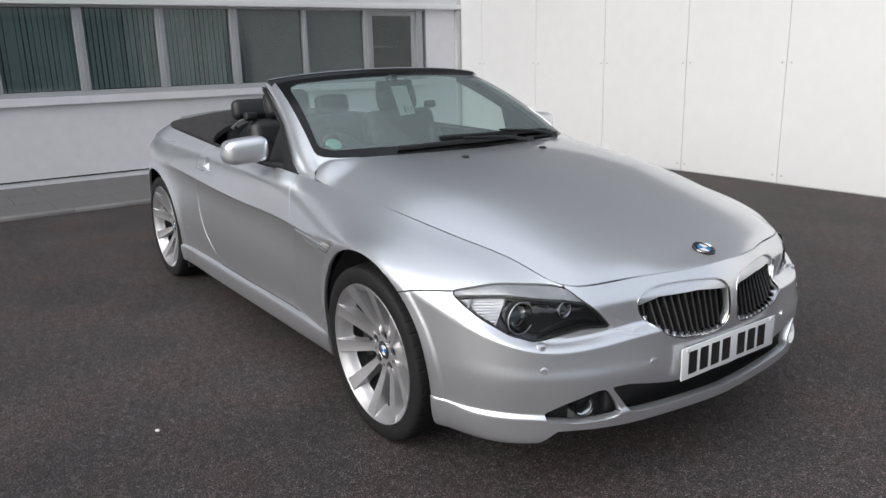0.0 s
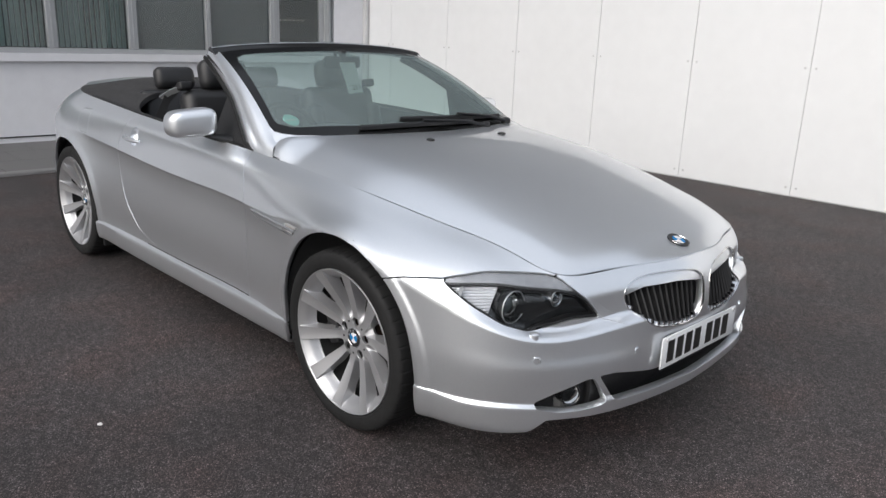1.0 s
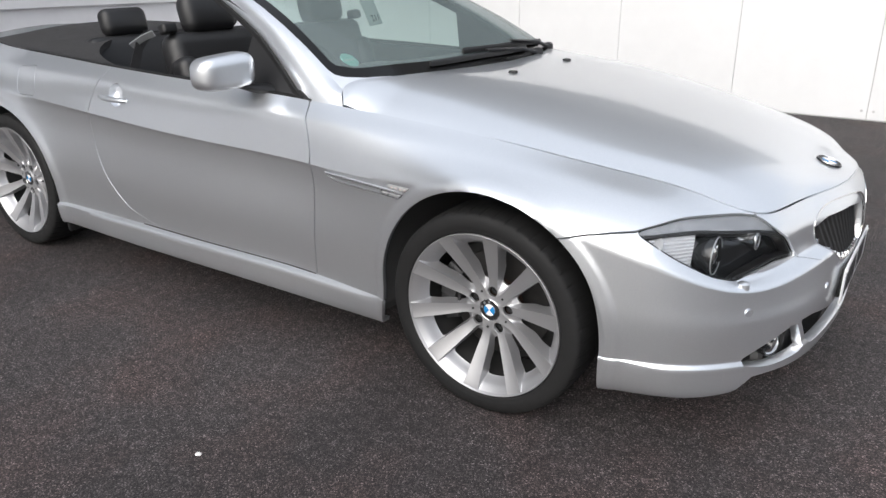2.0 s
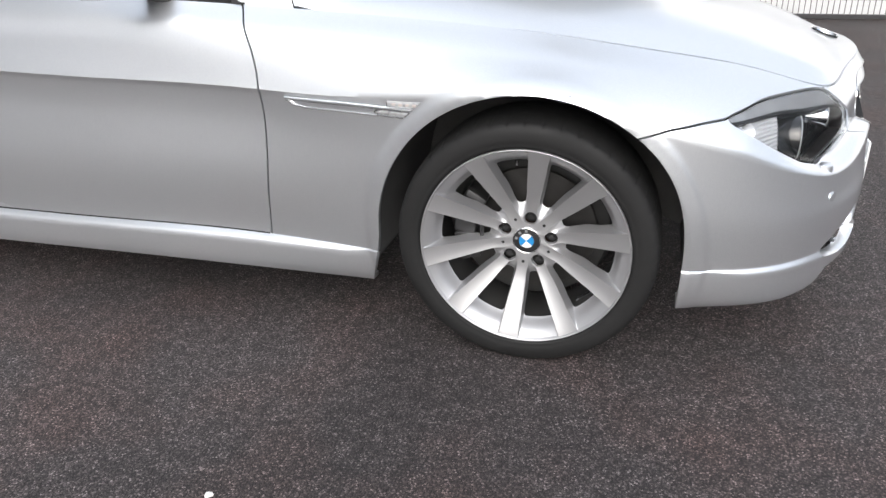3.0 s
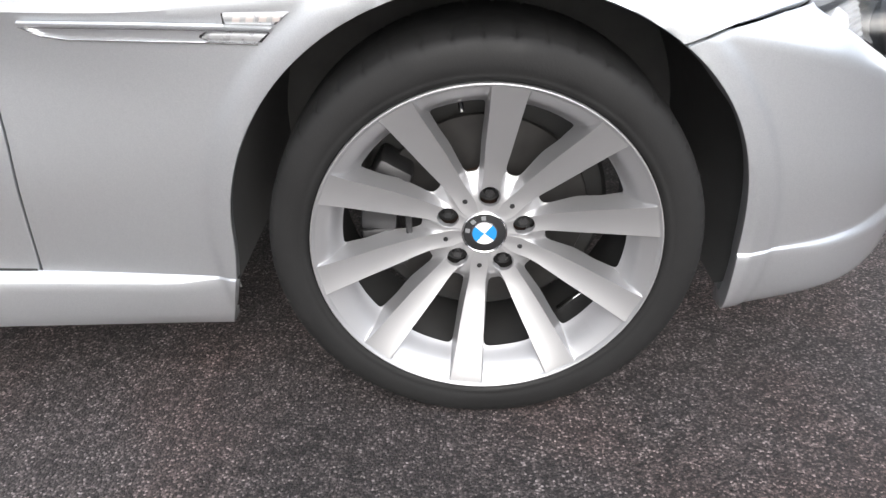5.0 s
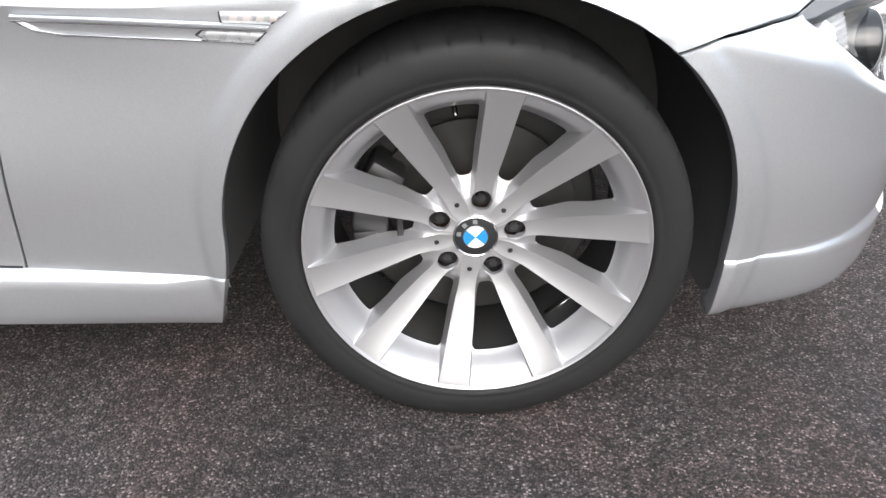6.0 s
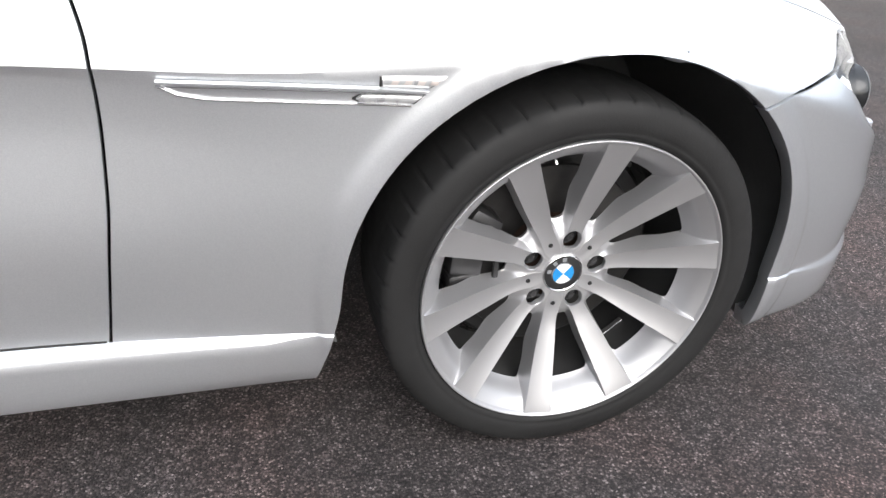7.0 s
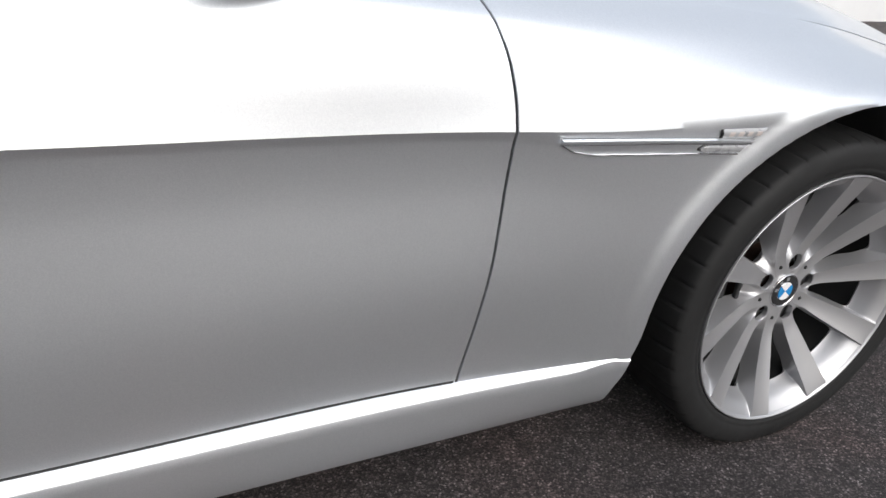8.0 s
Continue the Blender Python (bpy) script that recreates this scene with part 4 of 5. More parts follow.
# headlamp washers and parking sensors
for s in (-1, 1):
    p = nose_point(s * .690, .534, 0)
    V, F = revolve([(-.012, .017), (.004, .016), (.008, .011), (.009, 0)], 20, "Z", (p.x - .004, p.y, p.z + .003))
    mesh("washer_jet", V, F, PAINT, car)
    for w, z in ((.700, .462), (.36, .452)):
        p = nose_point(s * w, z, .0005)
        ang = -s * (math.atan2(w, p.x - TURN_X) * 1.2 if w > .5 else .35)
        bm = bmesh.new()
        bmesh.ops.create_cone(bm, cap_ends=True, segments=24, radius1=.0115, radius2=.0105, depth=.006, matrix=Matrix.Translation(p) @ Matrix.Rotation(-s * -1 * abs(ang), 4, "Z") @ Matrix.Rotation(radians(90), 4, "Y"))
        part("parking_sensor", bm, PAINT, car)
        V, F = revolve([(-.001, .0115), (.001, .0125), (.001, .0135), (-.001, .014)], 24, "X", (0, 0, 0))
        o = mesh("sensor_seat", V, F, PAINT, car)
        o.matrix_basis = Matrix.Translation(p) @ Matrix.Rotation(abs(ang) * s, 4, "Z")

# kidney grilles
for s in (-1, 1):
    cols = (FULL[:, 0, 0] > .5) & ((FULL[:, 0, 1] * s) > -.02)
    P = FULL[np.where(cols)[0][0]: np.where(cols)[0][-1] + 1]
    P = finer(P, 3, 4)
    w, z = P[..., 1] * s, P[..., 2]
    outer = inside(w, z, KIDNEY)
    inner = np.minimum(outer - .002, np.interp(w, [0, .03, .16, .30, .37], [.634, .638, .654, .650, .628]) - z)
    grille = empty("kidney_grille", "chrome-framed kidney grille with dark upright slats", "")
    grille.parent = car
    panel("chrome_frame", offset(P, .002), [outer + .0018, .0012 - outer], CHROME, grille, "thin chrome frame", depth=.006)
    panel("frame_inside", offset(P, -.006), [outer - .001, -inner], PAINT, grille, "silver inner lip", depth=.02)
    panel("backing", offset(P, -.060), [outer + .006], BLACK_PLASTIC, grille, depth=.004)
    for k in range(12):
        ww = .055 + k * .0265
        ins = [zz for zz in np.arange(.47, .69, .004) if inside(np.array([ww]), np.array([zz]), KIDNEY)[0] > .004]
        if not ins:
            continue
        pts = []
        for zz in np.linspace(min(ins), max(ins), 8):
            p = nose_point(s * ww, float(zz))
            pts.append((p.x - .012 - .018 * (zz - min(ins)) / .15, p.y, p.z))
        bend = np.polyfit([p[2] for p in pts], [p[0] for p in pts], 1)
        pts = [(float(np.polyval(bend, p[2])), p[1], p[2]) for p in pts]
        V, F = sweep(pts, [(-.0035, -.030), (.0035, -.030), (.0035, .0), (0, .004), (-.0035, .0)], up=(1, 0, 0))
        sl = mesh("slat", V, F, BLACK_PLASTIC, grille, smooth=False)
        tip = [Vector(pts[0]) + Vector((.0065, 0, 0)), Vector(pts[0]) + Vector((.0045, 0, .013))]
        V, F = sweep(tip, [(-.0042, -.012), (.0042, -.012), (.0042, 0), (0, .003), (-.0042, 0)], up=(1, 0, 0))
        mesh("slat_tip", V, F, CHROME, sl, smooth=False)

# lower intake, fog lamps
duct = bmesh.new()
box(.70, .80, -.50, .50, .24, .42, .005, duct)
box(.70, .845, -.46, .46, .245, .258, .003, duct)
part("intake_backing", duct, BLACK_PLASTIC, car)
for s in (-1, 1):
    c = (.780, s * .580, .330)
    fp = masks_of(RIGHT if s < 0 else LEFT)
    panel("fog_pocket", offset(RIGHT if s < 0 else LEFT, -.062), [fp["fog"] + .004], BLACK_PLASTIC, car, depth=.004)
    m = Matrix.Translation(c) @ Matrix.Rotation(s * .35, 4, "Z")
    V, F = revolve([(-.03, .0), (-.028, .016), (-.005, .030), (.004, .033), (.006, .035), (-.03, .038)], 32, "X")
    fog = mesh("fog_lamp", [m @ Vector(v) for v in V], F, LAMP_DARK, car, "round clear fog lamp")
    V, F = revolve([(.002, .032), (.010, .021), (.012, 0)], 32, "X")
    o = mesh("fog_lens", [m @ Vector(v) for v in V], F, LENS, fog)
    o.visible_shadow = False

# number plate with plain bars
plate = empty("number_plate", "white number plate with black bars", "")
plate.parent = car
PX = .905
part("plate_board", box(PX - .004, PX + .002, -.26, .26, .366, .477, .0018), PLATE_WHITE, plate)
for y0 in (-.205, -.145, -.085, -.025, .060, .120, .180):
    part("bar", box(PX + .0015, PX + .0032, y0 - .022, y0 + .022, .382, .461, .0008, seg=1), BLACK_INK, plate)
for y in (-.235, .235):
    V, F = revolve([(.001, .008), (.005, .007), (.006, 0)], 14, "X", (PX, y, .468))
    mesh("plate_cap", V, F, WHITE_ENAMEL, plate)
part("plate_mount", box(PX - .03, PX - .005, -.22, .22, .37, .47, .004), BLACK_PLASTIC, plate)

# bonnet badge and washer nozzles
bz = float(bonnet_height(np.array(.775), np.array(0.0)))
badge_m = Matrix.Translation((.775, 0, bz + .001)) @ Matrix.Rotation(radians(18), 4, "Y")
V, F = revolve([(0, .041), (.005, .0405), (.006, .039), (.0045, .0375), (.0045, 0)], 44, "Z")
badge = mesh("bonnet_badge", [badge_m @ Vector(v) for v in V], F, BLACK_PLASTIC, car, "round badge with blue and white quarters")
V, F = revolve([(.0043, .0405), (.0066, .0395), (.0066, .0380), (.0043, .0370)], 44, "Z")
mesh("badge_ring", [badge_m @ Vector(v) for v in V], F, CHROME, badge)
roundel(badge, .024, lambda u, v: badge_m @ Vector((u, v, .0052)), 0)
for s in (-1, 1):
    z = float(bonnet_height(np.array(-.285), np.array(s * .225)))
    part("washer_nozzle", box(-.300, -.272, s * .225 - .013, s * .225 + .013, z - .004, z + .009, .004), BLACK_PLASTIC, car)

# ---- windscreen, frame, wipers ----
def screen(s, t):
    """The windscreen's outer face: s from -1 to 1 across, t from 0 at the cowl to 1 at the top."""
    w0, w1 = .745, .626
    y0, y1 = s * w0, s * w1
    b = Vector((float(cowl(np.array(y0))) + .012, y0, float(cowl_height(np.array(float(cowl(np.array(y0))) + .012), np.array(y0))) - .006))
    top = Vector((-1.332 - .040 * s * s, y1, 1.337 - .028 * s**2 - .006 * s**6))
    p = b.lerp(top, t)
    bow = 4 * t * (1 - t)
    return p + Vector((.016, 0, .028)) * bow


NS, NT = 41, 25
SCREEN = np.array([[screen(-1 + 2 * i / (NS - 1), j / (NT - 1)) for j in range(NT)] for i in range(NS)])
s_map = np.linspace(-1, 1, NS)[:, None] * np.ones((1, NT))
t_map = np.ones((NS, 1)) * np.linspace(0, 1, NT)[None]
# outline of the clear part, in metres across and along
am, bmap = s_map * (.745 - .119 * t_map), t_map * .80
clear_poly = rounded([(-.708, .058), (0, .066), (.708, .058), (.592, .700), (0, .712), (-.592, .700)], 7, .12)
glass_poly = rounded([(-.738, .012), (0, -.05), (.738, .012), (.622, .82), (-.622, .82)], 9, .13)
glass_mask = inside(am, bmap, glass_poly)
clear_mask = inside(am, bmap, clear_poly)
glass = panel("windscreen", SCREEN[::-1], [clear_mask[::-1]], WINDSCREEN, car, "tinted curved windscreen", depth=.003)
glass.visible_shadow = False
panel("glass_border", SCREEN[::-1], [-clear_mask[::-1], glass_mask[::-1]], GLASS_BLACK, car, "black border of the windscreen", depth=.003)
for s in (-1, 1):
    panel("glass_corner", (SCREEN + (.001, 0, .002))[::-1], [-glass_mask[::-1], .3 - bmap[::-1], s * s_map[::-1]], PAINT, car, depth=.004)

for s in (-1, 1):
    ts = np.linspace(0, 1, 34)
    across = 7
    V = []
    seal = []
    for t in ts:
        b = Vector(screen(s, t)) + Vector((.001, -s * .004, .0035))
        dx, dy, dz = (float(np.interp(t, [0, .04, .08, .17, .30, .5, 1], c)) for c in ([.034, -.012, -.044, -.060, -.062, -.060, -.060], [.042, .056, .064, .064, .052, .036, .024], [-.064, -.070, -.082, -.086, -.070, -.052, -.036]))
        c = b + Vector((dx, s * dy, dz))
        for k in range(across):
            f = k / (across - 1)
            V.append(b.lerp(c, f) + Vector((.004, s * .40, .55)) * (.030 * math.sin(math.pi * f) * min(1, .35 + abs(dz) * 7)))
        V.append(c + Vector((-.012, -s * .014, -.010)))
        V.append(b.lerp(c, .5) + Vector((-.03, -s * .03, -.03)))
        if t > .12:
            seal.append(c + Vector((-.010, -s * .004, -.006)))
    n = across + 2
    F = []
    for k in range(len(ts) - 1):
        for j in range(n):
            q = (k * n + j, k * n + (j + 1) % n, (k + 1) * n + (j + 1) % n, (k + 1) * n + j)
            F.append(q if s < 0 else q[::-1])
    mesh("windscreen_pillar", V, F, PAINT, car, "silver windscreen pillar", angle=50)
    V, F = sweep(seal, [(-.012, -.010), (.012, -.010), (.013, .006), (-.011, .008)])
    mesh("pillar_seal", V, F, SEAL, car)
    trim = [Vector(screen(s, t)) + Vector((-.050, -s * .030, -.028)) for t in np.linspace(.0, .97, 20)]
    V, F = sweep(trim, [(-.050, -.018), (.050, -.018), (.054, .010), (-.054, .010)])
    mesh("pillar_trim", V, F, BLACK_PLASTIC, car, "black inner pillar trim")
head = [Vector(screen(s, 1.0)) + Vector((-.014, 0, -.006)) for s in np.linspace(-1.03, 1.03, 32)]
V, F = sweep(head, [(-.020, .010), (.0, .019), (.030, .012), (.062, -.010), (.058, -.030), (.0, -.034), (-.020, -.016)])
mesh("windscreen_header", V, F, GLASS_BLACK, car, "black windscreen header rail", angle=50)
headline = [p + Vector((.012, 0, .012)) for p in head]
V, F = sweep(headline, ring(.006, 8))
mesh("header_strip", V, F, PAINT, car)
# cowl below the glass
cow = [(float(cowl(np.array(y))) + .003, y, float(cowl_height(np.array(float(cowl(np.array(y))) + .01), np.array(y))) - .004) for y in np.linspace(-.60, .60, 40)]
V, F = sweep(cow, [(-.020, -.03), (.020, -.03), (.020, -.004), (-.020, -.002)])
mesh("cowl_trim", V, F, BLACK_PLASTIC, car)


def on_screen(y, t, up=0.0):
    w = .745 - .119 * t
    return screen(max(-1, min(1, y / w)), t) + Vector((.35, 0, .94)) * up


# wipers lie across the foot of the glass
for (y0, t0), (y1, t1), piv in (((-.19, .10), (.50, .055), (.52, .0)), ((-.42, .040), (.24, .045), (.30, .0))):
    arm = empty("wiper", "black wiper with its blade at rest", "")
    arm.parent = car
    pts = [on_screen(y0 + (y1 - y0) * k / 12, t0 + (t1 - t0) * k / 12 + .012 * math.sin(math.pi * k / 12), .012) for k in range(13)]
    V, F = sweep(pts, [(-.005, -.010), (.005, -.010), (.006, .004), (0, .011), (-.006, .004)])
    mesh("blade", V, F, BLACK_PLASTIC, arm)
    mid = pts[6]
    end = on_screen(piv[0], .0, .012)
    pts = [end, end.lerp(mid, .4) + Vector((.012, 0, .020)), mid + Vector((0, 0, .018))]
    V, F = sweep(pts, ring(.010, 8, .7), scales=[1.3, 1.0, .7])
    mesh("arm", V, F, BLACK_PLASTIC, arm)
    V, F = revolve([(-.01, .022), (.012, .020), (.018, .012), (.019, 0)], 20, "Z", tuple(end))
    mesh("pivot_cap", V, F, BLACK_PLASTIC, arm)

# round sticker and hanging ticket behind the glass
c = on_screen(-.632, .165, -.012)
n_in = Vector((.55, 0, .83))
tx = Vector((0, 1, 0))
ty = n_in.cross(tx)
V = [c + tx * (.036 * math.cos(a)) + ty * (.036 * math.sin(a)) + n_in * h for h in (-.006, -.005) for a in np.linspace(0, 2 * math.pi, 32, endpoint=False)]
F = [tuple(range(31, -1, -1)), tuple(range(32, 64))] + [(k, (k + 1) % 32, 32 + (k + 1) % 32, 32 + k) for k in range(32)]
sticker = mesh("window_sticker", V, F, STICKER, None, smooth=False)
tagged(sticker, "round turquoise sticker inside the windscreen", "sticker")
V = [c + tx * x + ty * y + n_in * h for h in (-.0047, -.0040) for x, y in ((-.027, -.004), (.027, -.004), (.027, .004), (-.027, .004))]
mesh("print_bar", V, [(4, 5, 6, 7), (0, 1, 5, 4), (1, 2, 6, 5), (2, 3, 7, 6), (3, 0, 4, 7)], plain("pale_print", (.70, .90, .86), .5), sticker, smooth=False)

# interior mirror and ticket
mir = empty("interior_mirror", "black interior mirror on a stalk at the header", "")
mir.parent = car
part("mirror_shell", box(-1.235, -1.205, -.11, .115, 1.225, 1.285, .014, m=None), BLACK_PLASTIC, mir)
part("mirror_stalk", box(-1.27, -1.20, -.018, .018, 1.265, 1.315, .008), BLACK_PLASTIC, mir)
ticket = empty("hanging_ticket", "white paper ticket hanging at the interior mirror", "ticket")
tm = Matrix.Translation((-1.185, .026, 1.208)) @ Matrix.Rotation(radians(-24), 4, "Y") @ Matrix.Rotation(radians(4), 4, "X")
part("card", box(-.0006, .0006, -.048, .048, -.115, .095, 0, m=tm), PAPER, ticket, smooth=False)
txt = bpy.data.curves.new("ticket_number", "FONT")
txt.body, txt.size, txt.extrude, txt.align_x = "211", .042, .0004, "CENTER"
txt.materials.append(BLACK_INK)
to = new("ticket_number", txt)
to.parent = ticket
to.matrix_basis = tm @ Matrix.Translation((.0012, .012, -.098)) @ Matrix(((0, 0, 1, 0), (1, 0, 0, 0), (0, 1, 0, 0), (0, 0, 0, 1)))

# ---- flank fittings ----
for s in (-1, 1):
    # gill behind the wheel arch
    gill = empty("side_gill", "silver side gill with chrome strip and clear indicator", "")
    gill.parent = car
    edge = [(-.627, .693), (-.603, .681), (-.566, .675), (-.476, .6720), (-.373, .6688), (-.300, .6660)]
    flank_plate("lower_vane", edge, [(-.627, .6955), (-.47, .6905), (-.283, .6835)], -.005, .003, PAINT, gill, s, 40)
    flank_plate("upper_vane", [(-.6290, .6945), (-.47, .6905), (-.283, .6840)], [(-.6285, .7028), (-.47, .6984), (-.336, .6936), (-.276, .6905)], .0025, .006, PAINT, gill, s, 44, "silver bar along the gill")
    flank_plate("chrome_strip", [(-.6285, .6935), (-.47, .6895), (-.283, .6830)], [(-.6285, .6950), (-.47, .6912), (-.281, .6848)], .0065, .0016, CHROME, gill, s, 40)
    flank_plate("lower_edge", [(x, z - .0016) for x, z in edge], [(x, z + .0014) for x, z in edge], .001, .003, CHROME, gill, s, 40)
    # slightly larger black plates paint the shadow around each lens
    flank_plate("lens_shadow", [(-.3440, .6905), (-.2770, .6888)], [(-.3440, .7108), (-.2475, .7108)], -.001, .002, BLACK_PLASTIC, gill, s)
    flank_plate("indicator_lens", [(-.3400, .6925), (-.2785, .6908)], [(-.3410, .7088), (-.2510, .7088)], .0012, .0030, GILL_LENS, gill, s, label="clear indicator lens")
    flank_plate("lens_shadow", [(-.3805, .6745), (-.3710, .6688), (-.2985, .6655)], [(-.3800, .6785), (-.3710, .6856), (-.2790, .6838)], -.001, .002, BLACK_PLASTIC, gill, s)
    flank_plate("lower_lens", [(-.3755, .6752), (-.3670, .6705), (-.3015, .6676)], [(-.3750, .6775), (-.3670, .6838), (-.2835, .6820)], .0012, .0030, GILL_LENS, gill, s, label="clear indicator lens")
    for x in (-.330, -.312, -.294, -.276):  # facets inside the upper lens
        flank_plate("lens_bulb", [(x, .6965), (x + .010, .6960)], [(x + .003, .7040), (x + .013, .7040)], .0040, .0008, AMBER, gill, s, 6)
    # door handle in its cup
    handle = empty("door_handle", "silver bar handle over a round cup", "")
    handle.parent = car
    V, F = revolve([(-.034, .0), (-.033, .022), (-.027, .036), (-.008, .0455), (.0, .0475)], 32, "Y")
    c = flank(-1.812, .853, .0, s)
    V = [Vector((v[0], s * v[1], v[2])) for v in V]
    V = [Vector((c.x + v.x, v.y + flank(c.x + v.x, c.z + v.z, 0, s).y, c.z + v.z)) for v in V]
    mesh("cup", V, F if s > 0 else [f[::-1] for f in F], PAINT, handle)
    pts = [flank(-1.905 + .19 * k / 10, .842 - .004 * k / 10, .006 + .022 * math.sin(math.pi * (k + 1.5) / 13), s) for k in range(11)]
    V, F = sweep(pts, ring(.0125, 12, .9), scales=[.55, .85, 1, 1, 1, 1, 1, 1, 1, .85, .55])
    mesh("grip", V, F, PAINT, handle)
    # black strip for the dark of the gap between door and sill
    pts = []
    for k in range(40):
        x = -.748 - 1.03 * k / 39
        i = int(np.argmin(np.abs(HALF[:, V_LOW, 0] - x) + np.where(HALF[:, V_LOW, 1] < .5, 9, 0)))
        f = HALF[i, V_LOW]
        pts.append((x, s * (f[1] - .0015), float(f[2]) + .0015))
    V, F = sweep(pts, ring(.0032, 8))
    mesh("door_gap_dark", V, F, SEAL, car)
    # exterior mirror
    mirror = empty("door_mirror", "silver exterior mirror on a black foot", "")
    mirror.parent = car
    V, rows, seg = [], 27, 36
    for k in range(rows):
        u = -math.cos(math.pi * k / (rows - 1))
        y = .922 + u * .100
        e = (1 - abs(u) ** 6) ** .5
        hh, dd = max(.060 * e, .0005) * (1 - .06 * u), max(.064 * e, .0005)
        zc, xc = 1.006 - .008 * u, -1.030 - .065 * (u + 1) / 2
        for j in range(seg):
            a = 2 * math.pi * j / seg
            ca, sa = math.cos(a), math.sin(a)
            ex = math.copysign(abs(ca) ** .52, ca) * dd
            ez = math.copysign(abs(sa) ** .52, sa) * hh
            V.append((xc + ex * (1.0 if ex > 0 else .5), s * y, zc + ez))
    F = []
    for k in range(rows - 1):
        for j in range(seg):
            q = (k * seg + j, k * seg + (j + 1) % seg, (k + 1) * seg + (j + 1) % seg, (k + 1) * seg + j)
            F.append(q if s > 0 else q[::-1])
    mesh("mirror_shell", V, F, PAINT, mirror, angle=60)
    V = [(-1.058 - .055 * (u + 1) / 2, s * (.922 + u * .066), 1.006 - .010 * u + v * .040) for u in (-1, 1) for v in (-1, 1)]
    V += [(v[0] - .006, v[1], v[2]) for v in V]
    mesh("mirror_glass", V, [(4, 5, 7, 6), (0, 2, 3, 1), (0, 4, 6, 2), (2, 6, 7, 3), (3, 7, 5, 1), (1, 5, 4, 0)], CHROME, mirror, smooth=False)
    V, F = sweep([(-1.000, s * .772, .930), (-1.006, s * .800, .936), (-1.016, s * .835, .944), (-1.036, s * .880, .962)], ring(.044, 16, .40), scales=[1.30, 1.0, .85, .8])
    mesh("mirror_foot", V, F, BLACK_PLASTIC, mirror, "black mirror foot")
    # triangle between door and pillar
    tri = [(-.765, .800, .916), (-1.16, .765, .938), (-1.13, .690, 1.130)]
    V = [(x, s * w, z) for x, w, z in tri] + [(x, s * (w - .02), z) for x, w, z in tri]
    F = [(0, 1, 2), (5, 4, 3), (0, 3, 4, 1), (1, 4, 5, 2), (2, 5, 3, 0)]
    mesh("quarter_trim", V, F if s < 0 else [f[::-1] for f in F], BLACK_PLASTIC, car, smooth=False)
    # belt trim along the top of the door and rear flank
    pts = [(-.76 - 1.9 * k / 40, 0, 0) for k in range(41)]
    xs = [p[0] for p in pts]
    order = np.argsort(RIM_LINE[:, 0])
    pts = [(x, s * (float(np.interp(x, RIM_LINE[order, 0], RIM_LINE[order, 1])) - .012), float(np.interp(x, RIM_LINE[order, 0], RIM_LINE[order, 2])) - .002) for x in xs]
    V, F = sweep(pts, [(-.012, -.012), (.012, -.012), (.011, .007), (0, .010), (-.011, .007)])
    mesh("belt_trim", V, F, SEAL, car, "black rubber belt trim")
    V, F = [], []
    for x, y, z in pts:
        for dy, zz in ((.004, z), (.045, z - .006), (.075, z - .05), (.085, z - .22), (.06, z - .30), (.09, .36)):
            V.append((x, y - s * dy, zz))
    F = grid_faces(len(pts), 6)
    mesh("door_card", V, F if s > 0 else [f[::-1] for f in F], LEATHER, car, "black inner door trim")

# ---- cabin ----
def pad(name, m, sx, sy, sz, r, mat, parent, label=""):
    """A soft cushion: a rounded block with a slight crown."""
    bm = box(-sx / 2, sx / 2, -sy / 2, sy / 2, -sz / 2, sz / 2, r, seg=4)
    for v in bm.verts:
        u, w = v.co.y / (sy / 2), v.co.z / (sz / 2)
        v.co.x *= 1 + .12 * (1 - u * u) * (1 - w * w)
    bmesh.ops.transform(bm, matrix=m, verts=bm.verts)
    return part(name, bm, mat, parent, label, angle=60)


tub = bmesh.new()
box(-2.75, -.55, -.80, .80, .28, .34, .01, tub)
box(-2.80, -2.70, -.72, .72, .30, .97, .01, tub)
box(-.62, -.56, -.72, .72, .30, .93, .01, tub)
part("cabin_floor", tub, FABRIC, car)
V = []
ny, prof = 31, [(-.50, .952), (-.62, .975), (-.74, .985), (-.88, .978), (-.97, .955), (-1.0, .915), (-.98, .80), (-.93, .60)]
for k in range(ny):
    y = -.715 + 1.43 * k / (ny - 1)
    hump = .022 * math.exp(-((y + .37) / .17) ** 2)
    for i, (x, z) in enumerate(prof):
        V.append((x + .10 * (1 - (y / .72) ** 2) * (1 if i < 3 else .2) - .05 * (i < 2), y, z + hump * (i in (2, 3, 4)) - .02 * (y / .72) ** 2))
mesh("dashboard", V, grid_faces(ny, len(prof)), LEATHER, car, "black padded dashboard", angle=60)
part("centre_console", box(-1.95, -.95, -.11, .11, .34, .60, .03), BLACK_PLASTIC, car)
steer = empty("steering_wheel", "black leather steering wheel", "")
steer.parent = car
sm = Matrix.Translation((-1.15, -.37, .885)) @ Matrix.Rotation(radians(-24), 4, "Y")
V, F = [], []
for k in range(40):
    a = 2 * math.pi * k / 40
    for j in range(8):
        b = 2 * math.pi * j / 8
        r = .180 + .015 * math.cos(b)
        V.append(sm @ Vector((.015 * math.sin(b), r * math.cos(a), r * math.sin(a))))
